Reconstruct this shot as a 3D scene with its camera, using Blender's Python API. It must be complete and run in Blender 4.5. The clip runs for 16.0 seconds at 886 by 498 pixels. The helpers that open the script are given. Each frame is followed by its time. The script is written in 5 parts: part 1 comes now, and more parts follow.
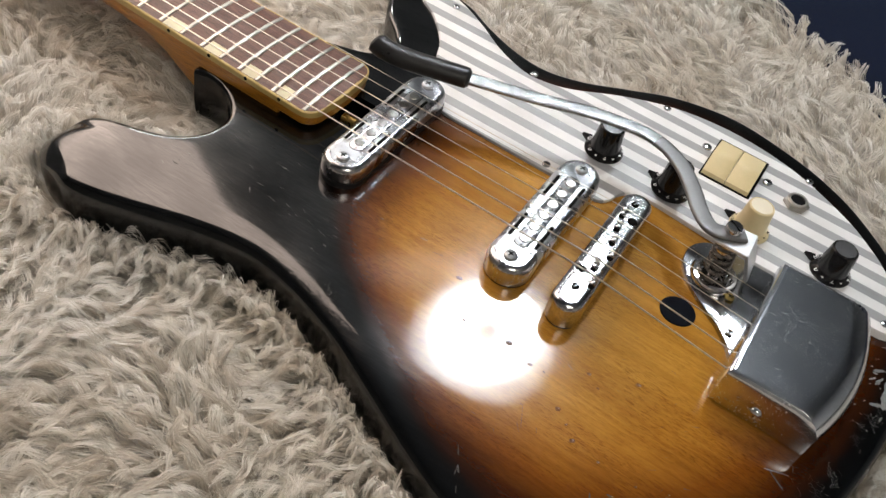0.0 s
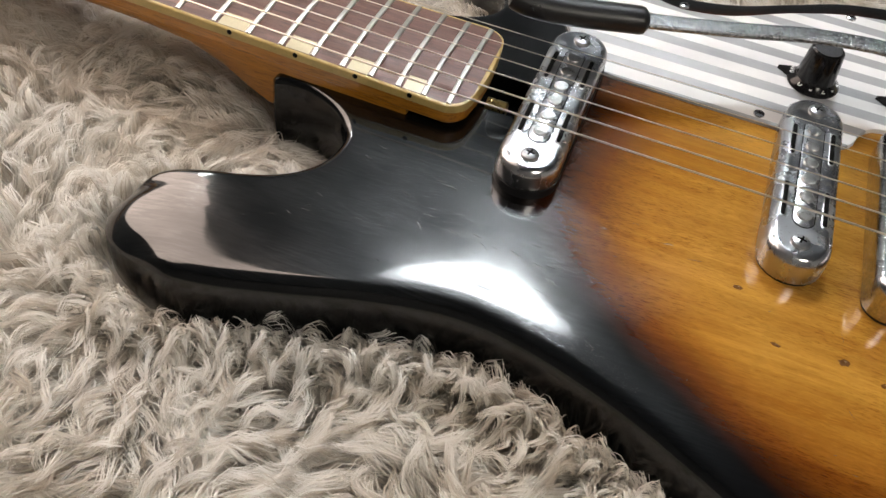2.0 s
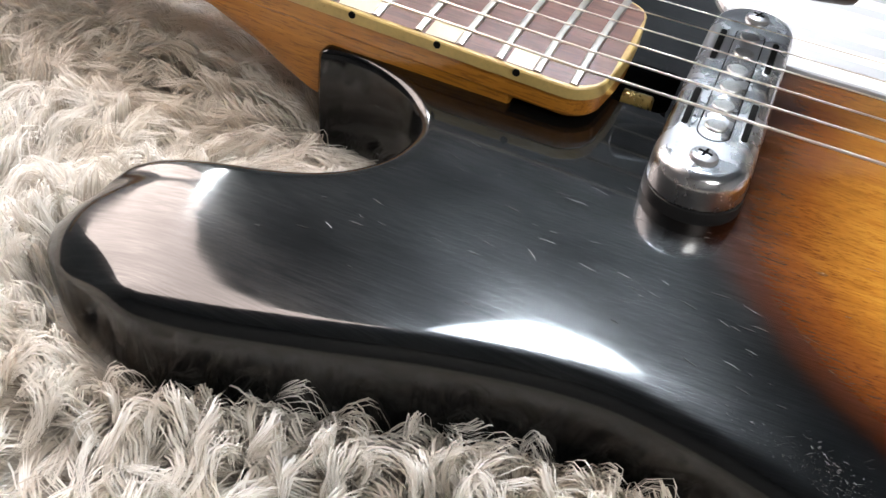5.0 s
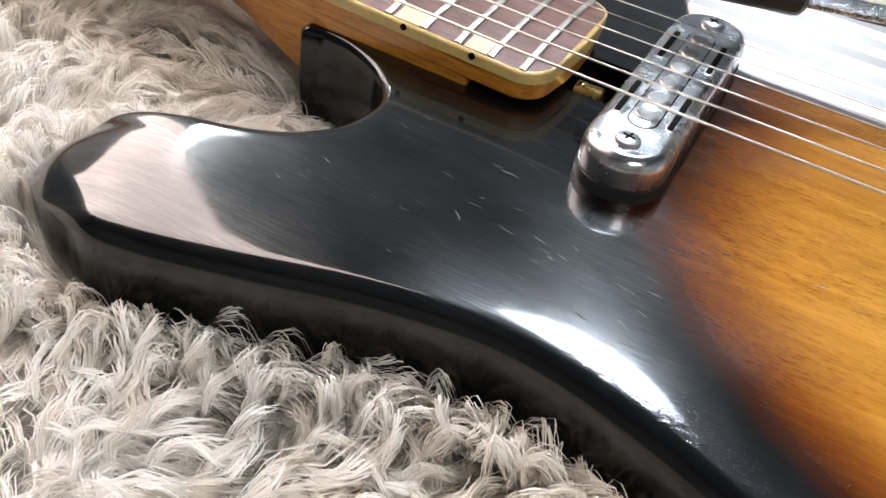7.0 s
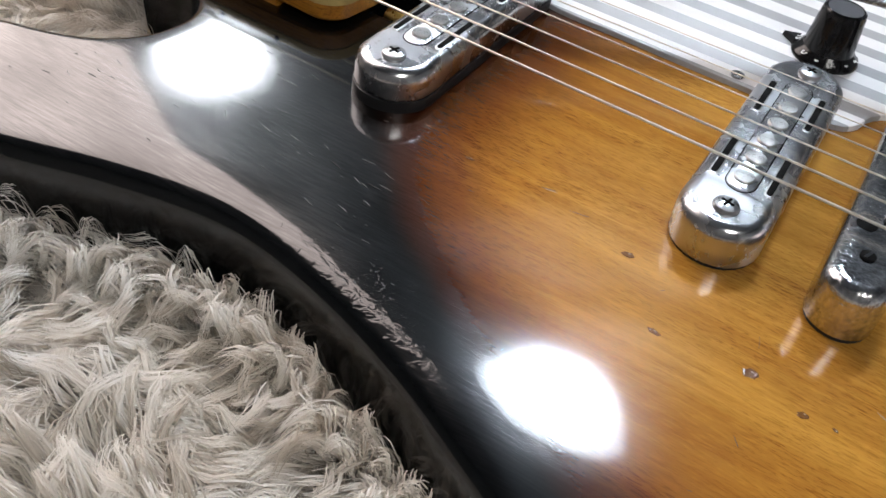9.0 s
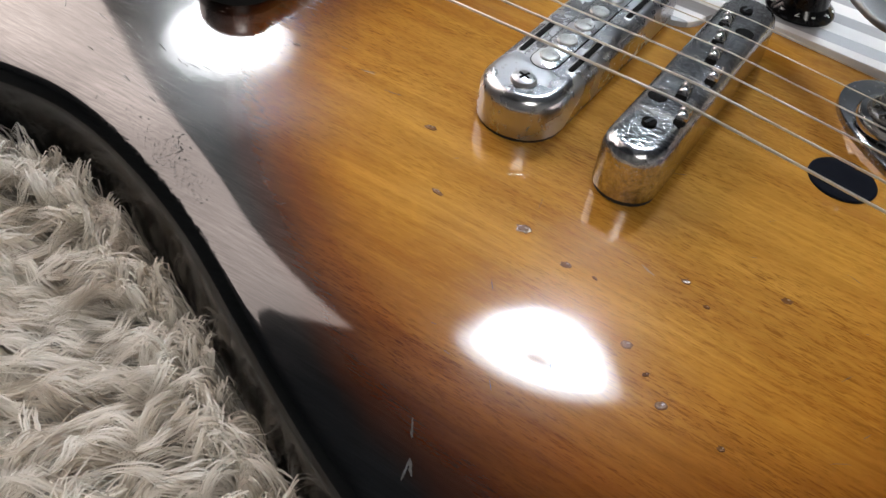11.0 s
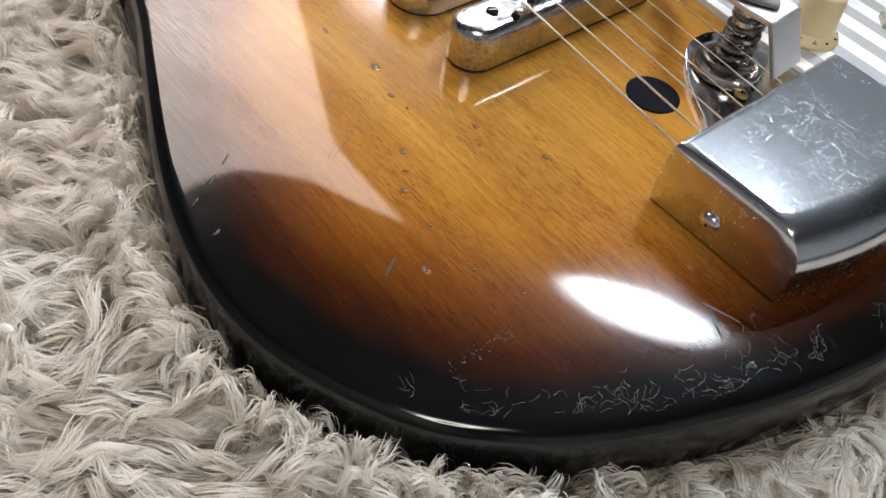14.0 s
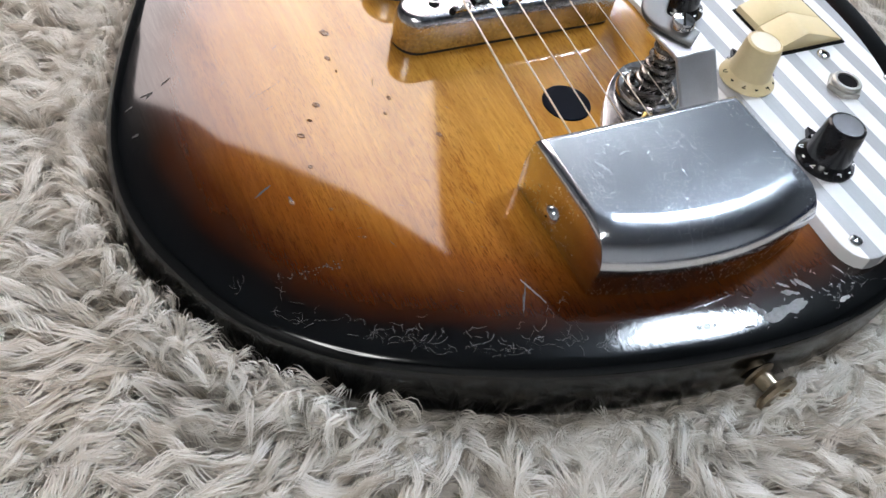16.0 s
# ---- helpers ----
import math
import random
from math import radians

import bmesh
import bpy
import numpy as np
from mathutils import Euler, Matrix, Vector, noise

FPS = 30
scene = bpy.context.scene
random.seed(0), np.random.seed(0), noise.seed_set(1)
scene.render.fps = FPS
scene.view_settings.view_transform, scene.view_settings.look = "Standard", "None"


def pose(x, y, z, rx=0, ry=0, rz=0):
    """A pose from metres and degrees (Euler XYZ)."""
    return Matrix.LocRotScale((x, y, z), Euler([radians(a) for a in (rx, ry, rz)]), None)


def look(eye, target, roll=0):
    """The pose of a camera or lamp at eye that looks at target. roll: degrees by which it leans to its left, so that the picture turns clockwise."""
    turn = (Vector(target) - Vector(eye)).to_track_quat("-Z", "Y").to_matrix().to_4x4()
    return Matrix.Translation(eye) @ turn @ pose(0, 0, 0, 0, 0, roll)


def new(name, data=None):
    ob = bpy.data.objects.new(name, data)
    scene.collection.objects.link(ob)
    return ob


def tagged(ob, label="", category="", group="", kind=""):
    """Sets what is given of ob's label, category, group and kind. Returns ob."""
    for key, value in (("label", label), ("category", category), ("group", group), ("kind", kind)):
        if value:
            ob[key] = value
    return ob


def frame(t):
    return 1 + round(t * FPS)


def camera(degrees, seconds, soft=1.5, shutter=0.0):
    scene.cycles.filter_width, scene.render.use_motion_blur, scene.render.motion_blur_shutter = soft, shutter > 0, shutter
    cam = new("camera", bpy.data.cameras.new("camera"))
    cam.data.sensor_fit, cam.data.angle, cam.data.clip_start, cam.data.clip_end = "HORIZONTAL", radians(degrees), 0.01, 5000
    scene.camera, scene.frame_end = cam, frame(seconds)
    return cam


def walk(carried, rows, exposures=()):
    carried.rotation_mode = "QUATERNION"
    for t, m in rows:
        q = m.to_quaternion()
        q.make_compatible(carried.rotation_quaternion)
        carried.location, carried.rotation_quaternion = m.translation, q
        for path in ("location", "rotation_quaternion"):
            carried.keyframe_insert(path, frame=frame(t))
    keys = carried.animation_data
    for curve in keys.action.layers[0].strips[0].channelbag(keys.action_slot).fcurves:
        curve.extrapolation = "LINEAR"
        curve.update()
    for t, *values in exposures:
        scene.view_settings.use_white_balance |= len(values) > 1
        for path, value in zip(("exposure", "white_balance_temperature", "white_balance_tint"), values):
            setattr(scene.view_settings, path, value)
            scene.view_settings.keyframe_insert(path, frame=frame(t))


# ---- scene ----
cam = camera(50.7, 16.0)
PATH = [
    (0, (0.186, -0.354, 0.399), (-0.294, 0.923, -1.063), 15.6),
    (0.5, (0.14, -0.361, 0.384), (-0.277, 0.936, -1.08), 14.9),
    (1, (0.114, -0.354, 0.375), (-0.254, 0.961, -1.085), 12.9),
    (1.5, (0.075, -0.344, 0.351), (-0.258, 0.984, -1.108), 11.0),
    (2, (0.036, -0.311, 0.294), (-0.271, 1.019, -1.169), 9.4),
    (2.5, (0.012, -0.276, 0.265), (-0.258, 1.048, -1.21), 8.4),
    (3, (0.002, -0.26, 0.236), (-0.269, 1.087, -1.217), 8.5),
    (3.5, (-0.002, -0.241, 0.2), (-0.346, 1.165, -1.18), 9.3),
    (4, (0.004, -0.233, 0.194), (-0.401, 1.181, -1.161), 8.6),
    (4.2, (0.003, -0.235, 0.192), (-0.424, 1.177, -1.159), 8.0),
    (6.3, (0.014, -0.251, 0.192), (-0.516, 1.17, -1.112), 9.5),
    (6.5, (0.021, -0.253, 0.196), (-0.533, 1.156, -1.111), 9.1),
    (7, (0.04, -0.254, 0.2), (-0.524, 1.139, -1.119), 9.8),
    (7.5, (0.061, -0.253, 0.203), (-0.518, 1.133, -1.117), 10.3),
    (8, (0.08, -0.251, 0.211), (-0.489, 1.113, -1.137), 10.6),
    (8.5, (0.099, -0.247, 0.206), (-0.488, 1.116, -1.134), 10.6),
    (8.7, (0.108, -0.246, 0.209), (-0.489, 1.105, -1.14), 10.6),
    (10.8, (0.18, -0.24, 0.205), (-0.473, 1.05, -1.177), 9.0),
    (11, (0.187, -0.238, 0.203), (-0.459, 1.044, -1.19), 8.9),
    (11.5, (0.208, -0.232, 0.198), (-0.486, 0.993, -1.222), 7.1),
    (12, (0.224, -0.234, 0.201), (-0.49, 0.965, -1.232), 8.1),
    (12.5, (0.246, -0.241, 0.214), (-0.496, 0.913, -1.241), 9.7),
    (13, (0.272, -0.25, 0.227), (-0.514, 0.868, -1.234), 10.8),
    (13.5, (0.295, -0.25, 0.234), (-0.516, 0.845, -1.231), 12.5),
    (14, (0.311, -0.248, 0.242), (-0.537, 0.799, -1.237), 13.3),
    (14.5, (0.318, -0.251, 0.249), (-0.554, 0.768, -1.234), 15.1),
    (15, (0.343, -0.242, 0.253), (-0.583, 0.695, -1.251), 13.9),
    (15.5, (0.377, -0.22, 0.264), (-0.608, 0.656, -1.241), 13.8),
    (16, (0.392, -0.201, 0.279), (-0.63, 0.598, -1.244), 15.7),
]
EXPOSURES = [(0, 0.57, 6950, 10), (2, 0.71, 6900, 10), (4, 1.44, 6500, 10), (7, 1.35, 6350, 10), (8.5, 0.93, 6250, 10), (11, 0.66, 6450, 10), (12.5, 0.93, 6820, 10), (16, 1.05, 6060, 10)]
walk(cam, [(t, look(eye, target, roll)) for t, eye, target, roll in PATH], EXPOSURES)

# ---- light and room ----
world = bpy.data.worlds.new("world")
scene.world = world
world.use_nodes = True
world.node_tree.nodes["Background"].inputs[0].default_value = (0.6, 0.7, 0.9, 1)
world.node_tree.nodes["Background"].inputs[1].default_value = 0.02
LAMP = (-0.27, 1.60, 2.20)      # middle of the round hanging lamp
LAMP_GLOW = 76.0
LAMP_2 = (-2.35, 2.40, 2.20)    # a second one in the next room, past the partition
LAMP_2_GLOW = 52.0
CEILING = 2.75
PANEL_GLOW = 3.35               # added panel over the rug, for the rosy reflection in the lacquer
TOP_SHARE = 0.04                # upward glow added to the lamps as fill off the ceiling
FILL_LAMP = (1.35, -1.25, 2.20)    # a larger fill lamp added behind the camera, no such source known
FILL_LAMP_GLOW = 9.5


# ---- materials ----
def material(name):
    m = bpy.data.materials.new(name)
    m.use_nodes = True
    return m, m.node_tree, m.node_tree.nodes["Principled BSDF"]


def node(tree, kind, **values):
    n = tree.nodes.new(kind)
    for key, value in values.items():
        if key in n.inputs:
            n.inputs[key].default_value = value
    return n


def noise_tex(tree, scale, detail=4.0, rough=0.55, stretch=(1, 1, 1), distortion=0.0):
    c = tree.nodes.new("ShaderNodeTexCoord")
    mp = tree.nodes.new("ShaderNodeMapping")
    mp.inputs["Scale"].default_value = stretch
    n = node(tree, "ShaderNodeTexNoise", Scale=scale, Detail=detail, Roughness=rough, Distortion=distortion)
    tree.links.new(c.outputs["Object"], mp.inputs["Vector"])
    tree.links.new(mp.outputs["Vector"], n.inputs["Vector"])
    return n.outputs["Fac"]


def ramp(tree, fac, stops):
    r = tree.nodes.new("ShaderNodeValToRGB")
    while len(r.color_ramp.elements) < len(stops):
        r.color_ramp.elements.new(0.5)
    for e, (p, c) in zip(r.color_ramp.elements, stops):
        e.position, e.color = p, (*c, 1)
    tree.links.new(fac, r.inputs["Fac"])
    return r.outputs["Color"]


def grey(tree, fac, stops):
    return ramp(tree, fac, [(p, (v, v, v)) for p, v in stops])


def mix(tree, fac, a, b, how="MIX"):
    m = tree.nodes.new("ShaderNodeMix")
    m.data_type, m.blend_type = "RGBA", how
    for sock, v in ((m.inputs[0], fac), (m.inputs[6], a), (m.inputs[7], b)):
        if isinstance(v, (int, float)):
            sock.default_value = v
        elif isinstance(v, tuple):
            sock.default_value = (*v, 1)
        else:
            tree.links.new(v, sock)
    return m.outputs[2]


def bump(tree, bsdf, height, strength, distance=0.001, coat=False):
    b = node(tree, "ShaderNodeBump", Strength=strength, Distance=distance)
    tree.links.new(height, b.inputs["Height"])
    tree.links.new(b.outputs["Normal"], bsdf.inputs["Normal"])
    if coat:
        tree.links.new(b.outputs["Normal"], bsdf.inputs["Coat Normal"])


def put(tree, bsdf, name, value):
    if isinstance(value, (int, float)):
        bsdf.inputs[name].default_value = value
    elif isinstance(value, tuple):
        bsdf.inputs[name].default_value = (*value, 1)
    else:
        tree.links.new(value, bsdf.inputs[name])


def simple(name, colour, rough, metal=0.0, vary=0.15, scale=120.0, relief=0.0, coat=0.0, rough_vary=0.3):
    """A plain surface with two scales of unevenness in colour and gloss."""
    m, t, b = material(name)
    f = mix(t, 0.5, noise_tex(t, scale), noise_tex(t, scale * 9, 3))
    lo, hi = [tuple(min(1, c * k) for c in colour) for k in (1 - vary, 1 + vary)]
    put(t, b, "Base Color", ramp(t, f, [(0.3, lo), (0.7, hi)]))
    put(t, b, "Roughness", grey(t, f, [(0.3, rough * (1 - rough_vary)), (0.7, min(1, rough * (1 + rough_vary)))]))
    b.inputs["Metallic"].default_value = metal
    b.inputs["Coat Weight"].default_value = coat
    b.inputs["Coat Roughness"].default_value = 0.05
    if relief:
        bump(t, b, f, relief, 0.0005)
    return m


def chrome(name, colour=(0.72, 0.72, 0.72), rough=0.09, pits=0.35, pit_scale=900.0, relief=0.12, tarnish=(0.30, 0.27, 0.24), edge=0.62):
    """Old chrome plate: clean patches, hazy patches and small pits."""
    m, t, b = material(name)
    big = noise_tex(t, 70, 5)
    fine = noise_tex(t, pit_scale, 2, 0.6)
    pit = grey(t, fine, [(edge, 0.0), (edge + 0.07, pits)])
    put(t, b, "Base Color", mix(t, pit, ramp(t, big, [(0.3, tuple(c * 0.86 for c in colour)), (0.7, colour)]), tarnish))
    put(t, b, "Roughness", mix(t, pit, grey(t, big, [(0.3, rough * 0.6), (0.75, rough * 1.7)]), (0.5, 0.5, 0.5)))
    b.inputs["Metallic"].default_value = 1.0
    bump(t, b, mix(t, 0.5, big, fine), relief, 0.0004)
    return m


def cover_chrome():
    """Satin-worn chrome with many fine bright scratches and specks."""
    m, t, b = material("scratched_chrome")
    speck = grey(t, noise_tex(t, 1300, 2, 0.5), [(0.685, 0.0), (0.715, 0.8)])
    line = grey(t, noise_tex(t, 1.0, 2, 0.5, (300, 2600, 400), 1.6), [(0.64, 0.0), (0.70, 0.6)])
    cross = grey(t, noise_tex(t, 1.0, 2, 0.5, (2600, 340, 400), 1.6), [(0.67, 0.0), (0.72, 0.6)])
    mask = mix(t, grey(t, noise_tex(t, 55, 3), [(0.36, 0.12), (0.56, 1.0)]), (0, 0, 0), mix(t, 1.0, mix(t, 1.0, speck, line, "ADD"), cross, "ADD"))
    put(t, b, "Base Color", mix(t, mask, ramp(t, noise_tex(t, 30, 4), [(0.3, (0.70, 0.73, 0.78)), (0.7, (0.77, 0.80, 0.84))]), (0.92, 0.93, 0.95)))
    put(t, b, "Roughness", mix(t, mask, grey(t, noise_tex(t, 200, 4), [(0.3, 0.145), (0.7, 0.18)]), (0.45, 0.45, 0.45)))
    b.inputs["Metallic"].default_value = 1.0
    return m


def grainy_chrome():
    """Frosted old plating with a close grain and a few dark pits."""
    m, t, b = material("grainy_chrome")
    grain = noise_tex(t, 760, 3, 0.6)
    big = noise_tex(t, 110, 4)
    pit = grey(t, noise_tex(t, 420, 2, 0.5), [(0.70, 0.0), (0.73, 0.9)])
    put(t, b, "Base Color", mix(t, pit, ramp(t, mix(t, 0.6, big, grain), [(0.36, (0.30, 0.30, 0.305)), (0.60, (0.70, 0.70, 0.71))]), (0.12, 0.095, 0.08)))
    put(t, b, "Roughness", grey(t, big, [(0.3, 0.11), (0.7, 0.18)]))
    b.inputs["Metallic"].default_value = 1.0
    bump(t, b, grain, 0.26, 0.0006)
    return m


def hammered_steel():
    """Flat steel bar with a close hammered skin."""
    m, t, b = material("hammered_steel")
    cell = noise_tex(t, 950, 1, 0.5)
    fine = noise_tex(t, 2200, 2, 0.5)
    put(t, b, "Base Color", ramp(t, cell, [(0.38, (0.15, 0.15, 0.155)), (0.62, (0.46, 0.46, 0.46))]))
    put(t, b, "Roughness", grey(t, fine, [(0.3, 0.18), (0.7, 0.30)]))
    b.inputs["Metallic"].default_value = 1.0
    bump(t, b, mix(t, 0.25, cell, fine), 0.75, 0.0006)
    return m


def burst_finish():
    """Amber wood under lacquer that darkens through red brown to black at the rim, as the 'burst' attribute says."""
    m, t, b = material("sunburst_lacquer")
    a = t.nodes.new("ShaderNodeAttribute")
    a.attribute_name = "burst"
    fade = mix(t, 0.10, a.outputs["Fac"], noise_tex(t, 60, 3, 0.5, (0.6, 1, 1)))
    streak = noise_tex(t, 1.0, 4, 0.55, (18, 330, 60), 0.6)
    pore = noise_tex(t, 1.0, 3, 0.6, (250, 2500, 300), 0.8)
    fleck = noise_tex(t, 1.0, 2, 0.5, (150, 1100, 300), 0.5)
    broad = noise_tex(t, 1.0, 3, 0.5, (7, 42, 20), 1.2)
    wood = ramp(t, broad, [(0.28, (0.40, 0.190, 0.029)), (0.72, (0.60, 0.320, 0.054))])
    wood = mix(t, grey(t, streak, [(0.35, 0.40), (0.62, 0.0)]), wood, (0.29, 0.105, 0.012))
    wood = mix(t, grey(t, fleck, [(0.52, 0.0), (0.66, 0.26)]), wood, (0.66, 0.34, 0.050))
    pores = mix(t, 1.0, grey(t, pore, [(0.38, 0.70), (0.49, 0.0)]), grey(t, noise_tex(t, 1.0, 3, 0.5, (12, 30, 20), 0.8), [(0.38, 0.25), (0.62, 1.0)]), "MULTIPLY")
    wood = mix(t, pores, wood, (0.13, 0.038, 0.004))
    veil = ramp(t, fade, [(0.0, (1, 1, 1)), (0.30, (0.84, 0.73, 0.58)), (0.50, (0.39, 0.240, 0.160)), (0.66, (0.105, 0.050, 0.043)), (0.78, (0.006, 0.004, 0.004)), (1.0, (0.002, 0.002, 0.002))])
    col = mix(t, 1.0, wood, veil, "MULTIPLY")
    col = mix(t, grey(t, fade, [(0.70, 0.0), (0.85, 1.0)]), col, (0.0028, 0.0033, 0.0036))
    put(t, b, "Base Color", col)
    hair = mix(t, 0.4, noise_tex(t, 1.0, 3, 0.6, (150, 4600, 400), 0.3), noise_tex(t, 1.0, 3, 0.65, (45, 1300, 200), 0.5))
    patch = noise_tex(t, 26, 4, 0.6)
    # the neck end is rubbed dull by playing, the tail less
    where = t.nodes.new("ShaderNodeTexCoord")
    axis = t.nodes.new("ShaderNodeSeparateXYZ")
    t.links.new(where.outputs["Object"], axis.inputs[0])
    played = mix(t, 1.0, grey(t, axis.outputs["X"], [(0.04, 1.0), (0.13, 0.48), (0.22, 0.08)]), grey(t, noise_tex(t, 32, 3, 0.6, (0.6, 1, 1)), [(0.38, 0.25), (0.62, 1.0)]), "MULTIPLY")
    put(t, b, "Roughness", grey(t, mix(t, 0.5, hair, patch), [(0.35, 0.17), (0.62, 0.265)]))
    b.inputs["IOR"].default_value = 1.5
    rubbed = grey(t, a.outputs["Fac"], [(0.94, 1.0), (0.99, 0.0)])      # the sides are not rubbed
    put(t, b, "Specular IOR Level", mix(t, 1.0, mix(t, 1.0, rubbed, played, "MULTIPLY"), grey(t, hair, [(0.41, 0.07), (0.65, 0.52)]), "MULTIPLY"))
    b.inputs["Coat Weight"].default_value = 1.0
    b.inputs["Coat IOR"].default_value = 1.5
    put(t, b, "Coat Roughness", mix(t, rubbed, (0.13, 0.13, 0.13), grey(t, patch, [(0.35, 0.045), (0.70, 0.085)])))
    bump(t, b, mix(t, 0.35, noise_tex(t, 35, 2), hair), 0.05, 0.0006)
    # chipped, wavy lacquer where an arm has rubbed the rim
    rubs = t.nodes.new("ShaderNodeAttribute")
    rubs.attribute_name = "worn"
    waves = mix(t, 0.12, noise_tex(t, 330, 2, 0.5, (1, 1.6, 1), 0.6), noise_tex(t, 1000, 2))
    dented = node(t, "ShaderNodeBump", Strength=1.0, Distance=0.00016)
    t.links.new(mix(t, rubs.outputs["Fac"], (0.5, 0.5, 0.5), waves), dented.inputs["Height"])
    t.links.new(dented.outputs["Normal"], b.inputs["Coat Normal"])
    return m


def fur_finish():
    m, t, b = material("fur_pile")
    a = t.nodes.new("ShaderNodeAttribute")
    a.attribute_name = "along"
    g = t.nodes.new("ShaderNodeNewGeometry")
    patch = grey(t, noise_tex(t, 14, 3), [(0.40, 0.0), (0.60, 1.0)])
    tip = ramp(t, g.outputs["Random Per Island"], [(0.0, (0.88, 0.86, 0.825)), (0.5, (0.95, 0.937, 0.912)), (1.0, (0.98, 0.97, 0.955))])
    # darker roots: partly two-tone pile, partly shade between tufts put into the colour
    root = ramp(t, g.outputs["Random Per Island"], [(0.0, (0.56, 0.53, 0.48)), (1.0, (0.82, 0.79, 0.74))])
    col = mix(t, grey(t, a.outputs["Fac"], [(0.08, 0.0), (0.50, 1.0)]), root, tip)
    col = mix(t, patch, mix(t, 1.0, col, (1.0, 0.995, 0.985), "MULTIPLY"), mix(t, 1.0, col, (0.965, 0.935, 0.89), "MULTIPLY"))
    lock = t.nodes.new("ShaderNodeAttribute")
    lock.attribute_name = "lock"
    col = mix(t, 1.0, col, ramp(t, lock.outputs["Fac"], [(0.0, (0.70, 0.655, 0.60)), (0.45, (0.95, 0.94, 0.92)), (1.0, (1.0, 1.0, 1.0))]), "MULTIPLY")
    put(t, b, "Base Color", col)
    b.inputs["Roughness"].default_value = 0.55
    b.inputs["Specular IOR Level"].default_value = 0.3
    soft = t.nodes.new("ShaderNodeBsdfTranslucent")
    t.links.new(col, soft.inputs["Color"])
    both = t.nodes.new("ShaderNodeMixShader")
    both.inputs[0].default_value = 0.38
    t.links.new(b.outputs[0], both.inputs[1])
    t.links.new(soft.outputs[0], both.inputs[2])
    t.links.new(both.outputs[0], t.nodes["Material Output"].inputs["Surface"])
    return m


def striped_finish():
    """Brushed metal sheet printed with alternating white and silver bands that run along it."""
    m, t, b = material("striped_aluminium")
    c = t.nodes.new("ShaderNodeTexCoord")
    mp = t.nodes.new("ShaderNodeMapping")
    mp.inputs["Rotation"].default_value = (0, 0, radians(STRIPE_TURN))
    mp.inputs["Location"].default_value = (0, STRIPE_SHIFT, 0)
    t.links.new(c.outputs["Object"], mp.inputs["Vector"])
    s = t.nodes.new("ShaderNodeSeparateXYZ")
    t.links.new(mp.outputs["Vector"], s.inputs["Vector"])
    f = t.nodes.new("ShaderNodeMath")
    f.operation = "MULTIPLY"
    f.inputs[1].default_value = 1 / STRIPE_PITCH
    t.links.new(s.outputs["Y"], f.inputs[0])
    w = t.nodes.new("ShaderNodeMath")
    w.operation = "FRACT"
    t.links.new(f.outputs[0], w.inputs[0])
    band = grey(t, w.outputs[0], [(0.0, 0.0), (0.03, 1.0), (0.53, 1.0), (0.56, 0.0)])
    brush = noise_tex(t, 1.0, 3, 0.6, (60, 2500, 200))
    stain = noise_tex(t, 45, 4)
    silver = ramp(t, mix(t, 0.4, brush, stain), [(0.3, (0.34, 0.35, 0.365)), (0.7, (0.43, 0.44, 0.455))])
    white = ramp(t, stain, [(0.3, (0.80, 0.80, 0.79)), (0.7, (0.88, 0.88, 0.875))])
    put(t, b, "Base Color", mix(t, band, silver, white))
    put(t, b, "Metallic", grey(t, band, [(0.0, 0.12), (1.0, 0.0)]))
    put(t, b, "Roughness", mix(t, band, grey(t, mix(t, 0.5, brush, stain), [(0.3, 0.42), (0.7, 0.56)]), (0.5, 0.5, 0.5)))
    bump(t, b, brush, 0.06, 0.0003)
    return m


def board_finish():
    m, t, b = material("rosewood")
    grain = noise_tex(t, 1.0, 4, 0.6, (30, 420, 100), 0.8)
    pore = noise_tex(t, 1.0, 3, 0.6, (160, 2600, 300), 0.3)
    col = ramp(t, grain, [(0.3, (0.085, 0.034, 0.022)), (0.7, (0.20, 0.090, 0.062))])
    put(t, b, "Base Color", mix(t, grey(t, pore, [(0.38, 0.7), (0.48, 0.0)]), col, (0.040, 0.016, 0.012)))
    b.inputs["Roughness"].default_value = 0.45
    bump(t, b, pore, 0.15, 0.0003)
    return m


def neck_finish():
    m, t, b = material("amber_neck_wood")
    grain = noise_tex(t, 1.0, 4, 0.6, (14, 260, 260), 0.8)
    pore = noise_tex(t, 1.0, 3, 0.6, (130, 1500, 1500), 0.3)
    col = ramp(t, grain, [(0.3, (0.40, 0.150, 0.014)), (0.7, (0.62, 0.265, 0.032))])
    put(t, b, "Base Color", mix(t, grey(t, pore, [(0.38, 0.55), (0.48, 0.0)]), col, (0.17, 0.055, 0.008)))
    b.inputs["Roughness"].default_value = 0.28
    b.inputs["Coat Weight"].default_value = 0.6
    b.inputs["Coat Roughness"].default_value = 0.12
    return m


STRIPE_TURN, STRIPE_SHIFT, STRIPE_PITCH = 0.0, 0.0023, 0.0145
LACQUER = burst_finish()
FUR = fur_finish()
STRIPED = striped_finish()
ROSEWOOD = board_finish()
NECK_WOOD = neck_finish()
CHROME = chrome("aged_chrome", relief=0.04)
ROUGH_CHROME = grainy_chrome()
COVER_CHROME = cover_chrome()
PLATE = chrome("plate_chrome", (0.40, 0.405, 0.415), 0.14, 0.5, 700.0, 0.06)
SATIN = simple("satin_steel", (0.44, 0.44, 0.445), 0.32, 1.0, 0.1, 200)
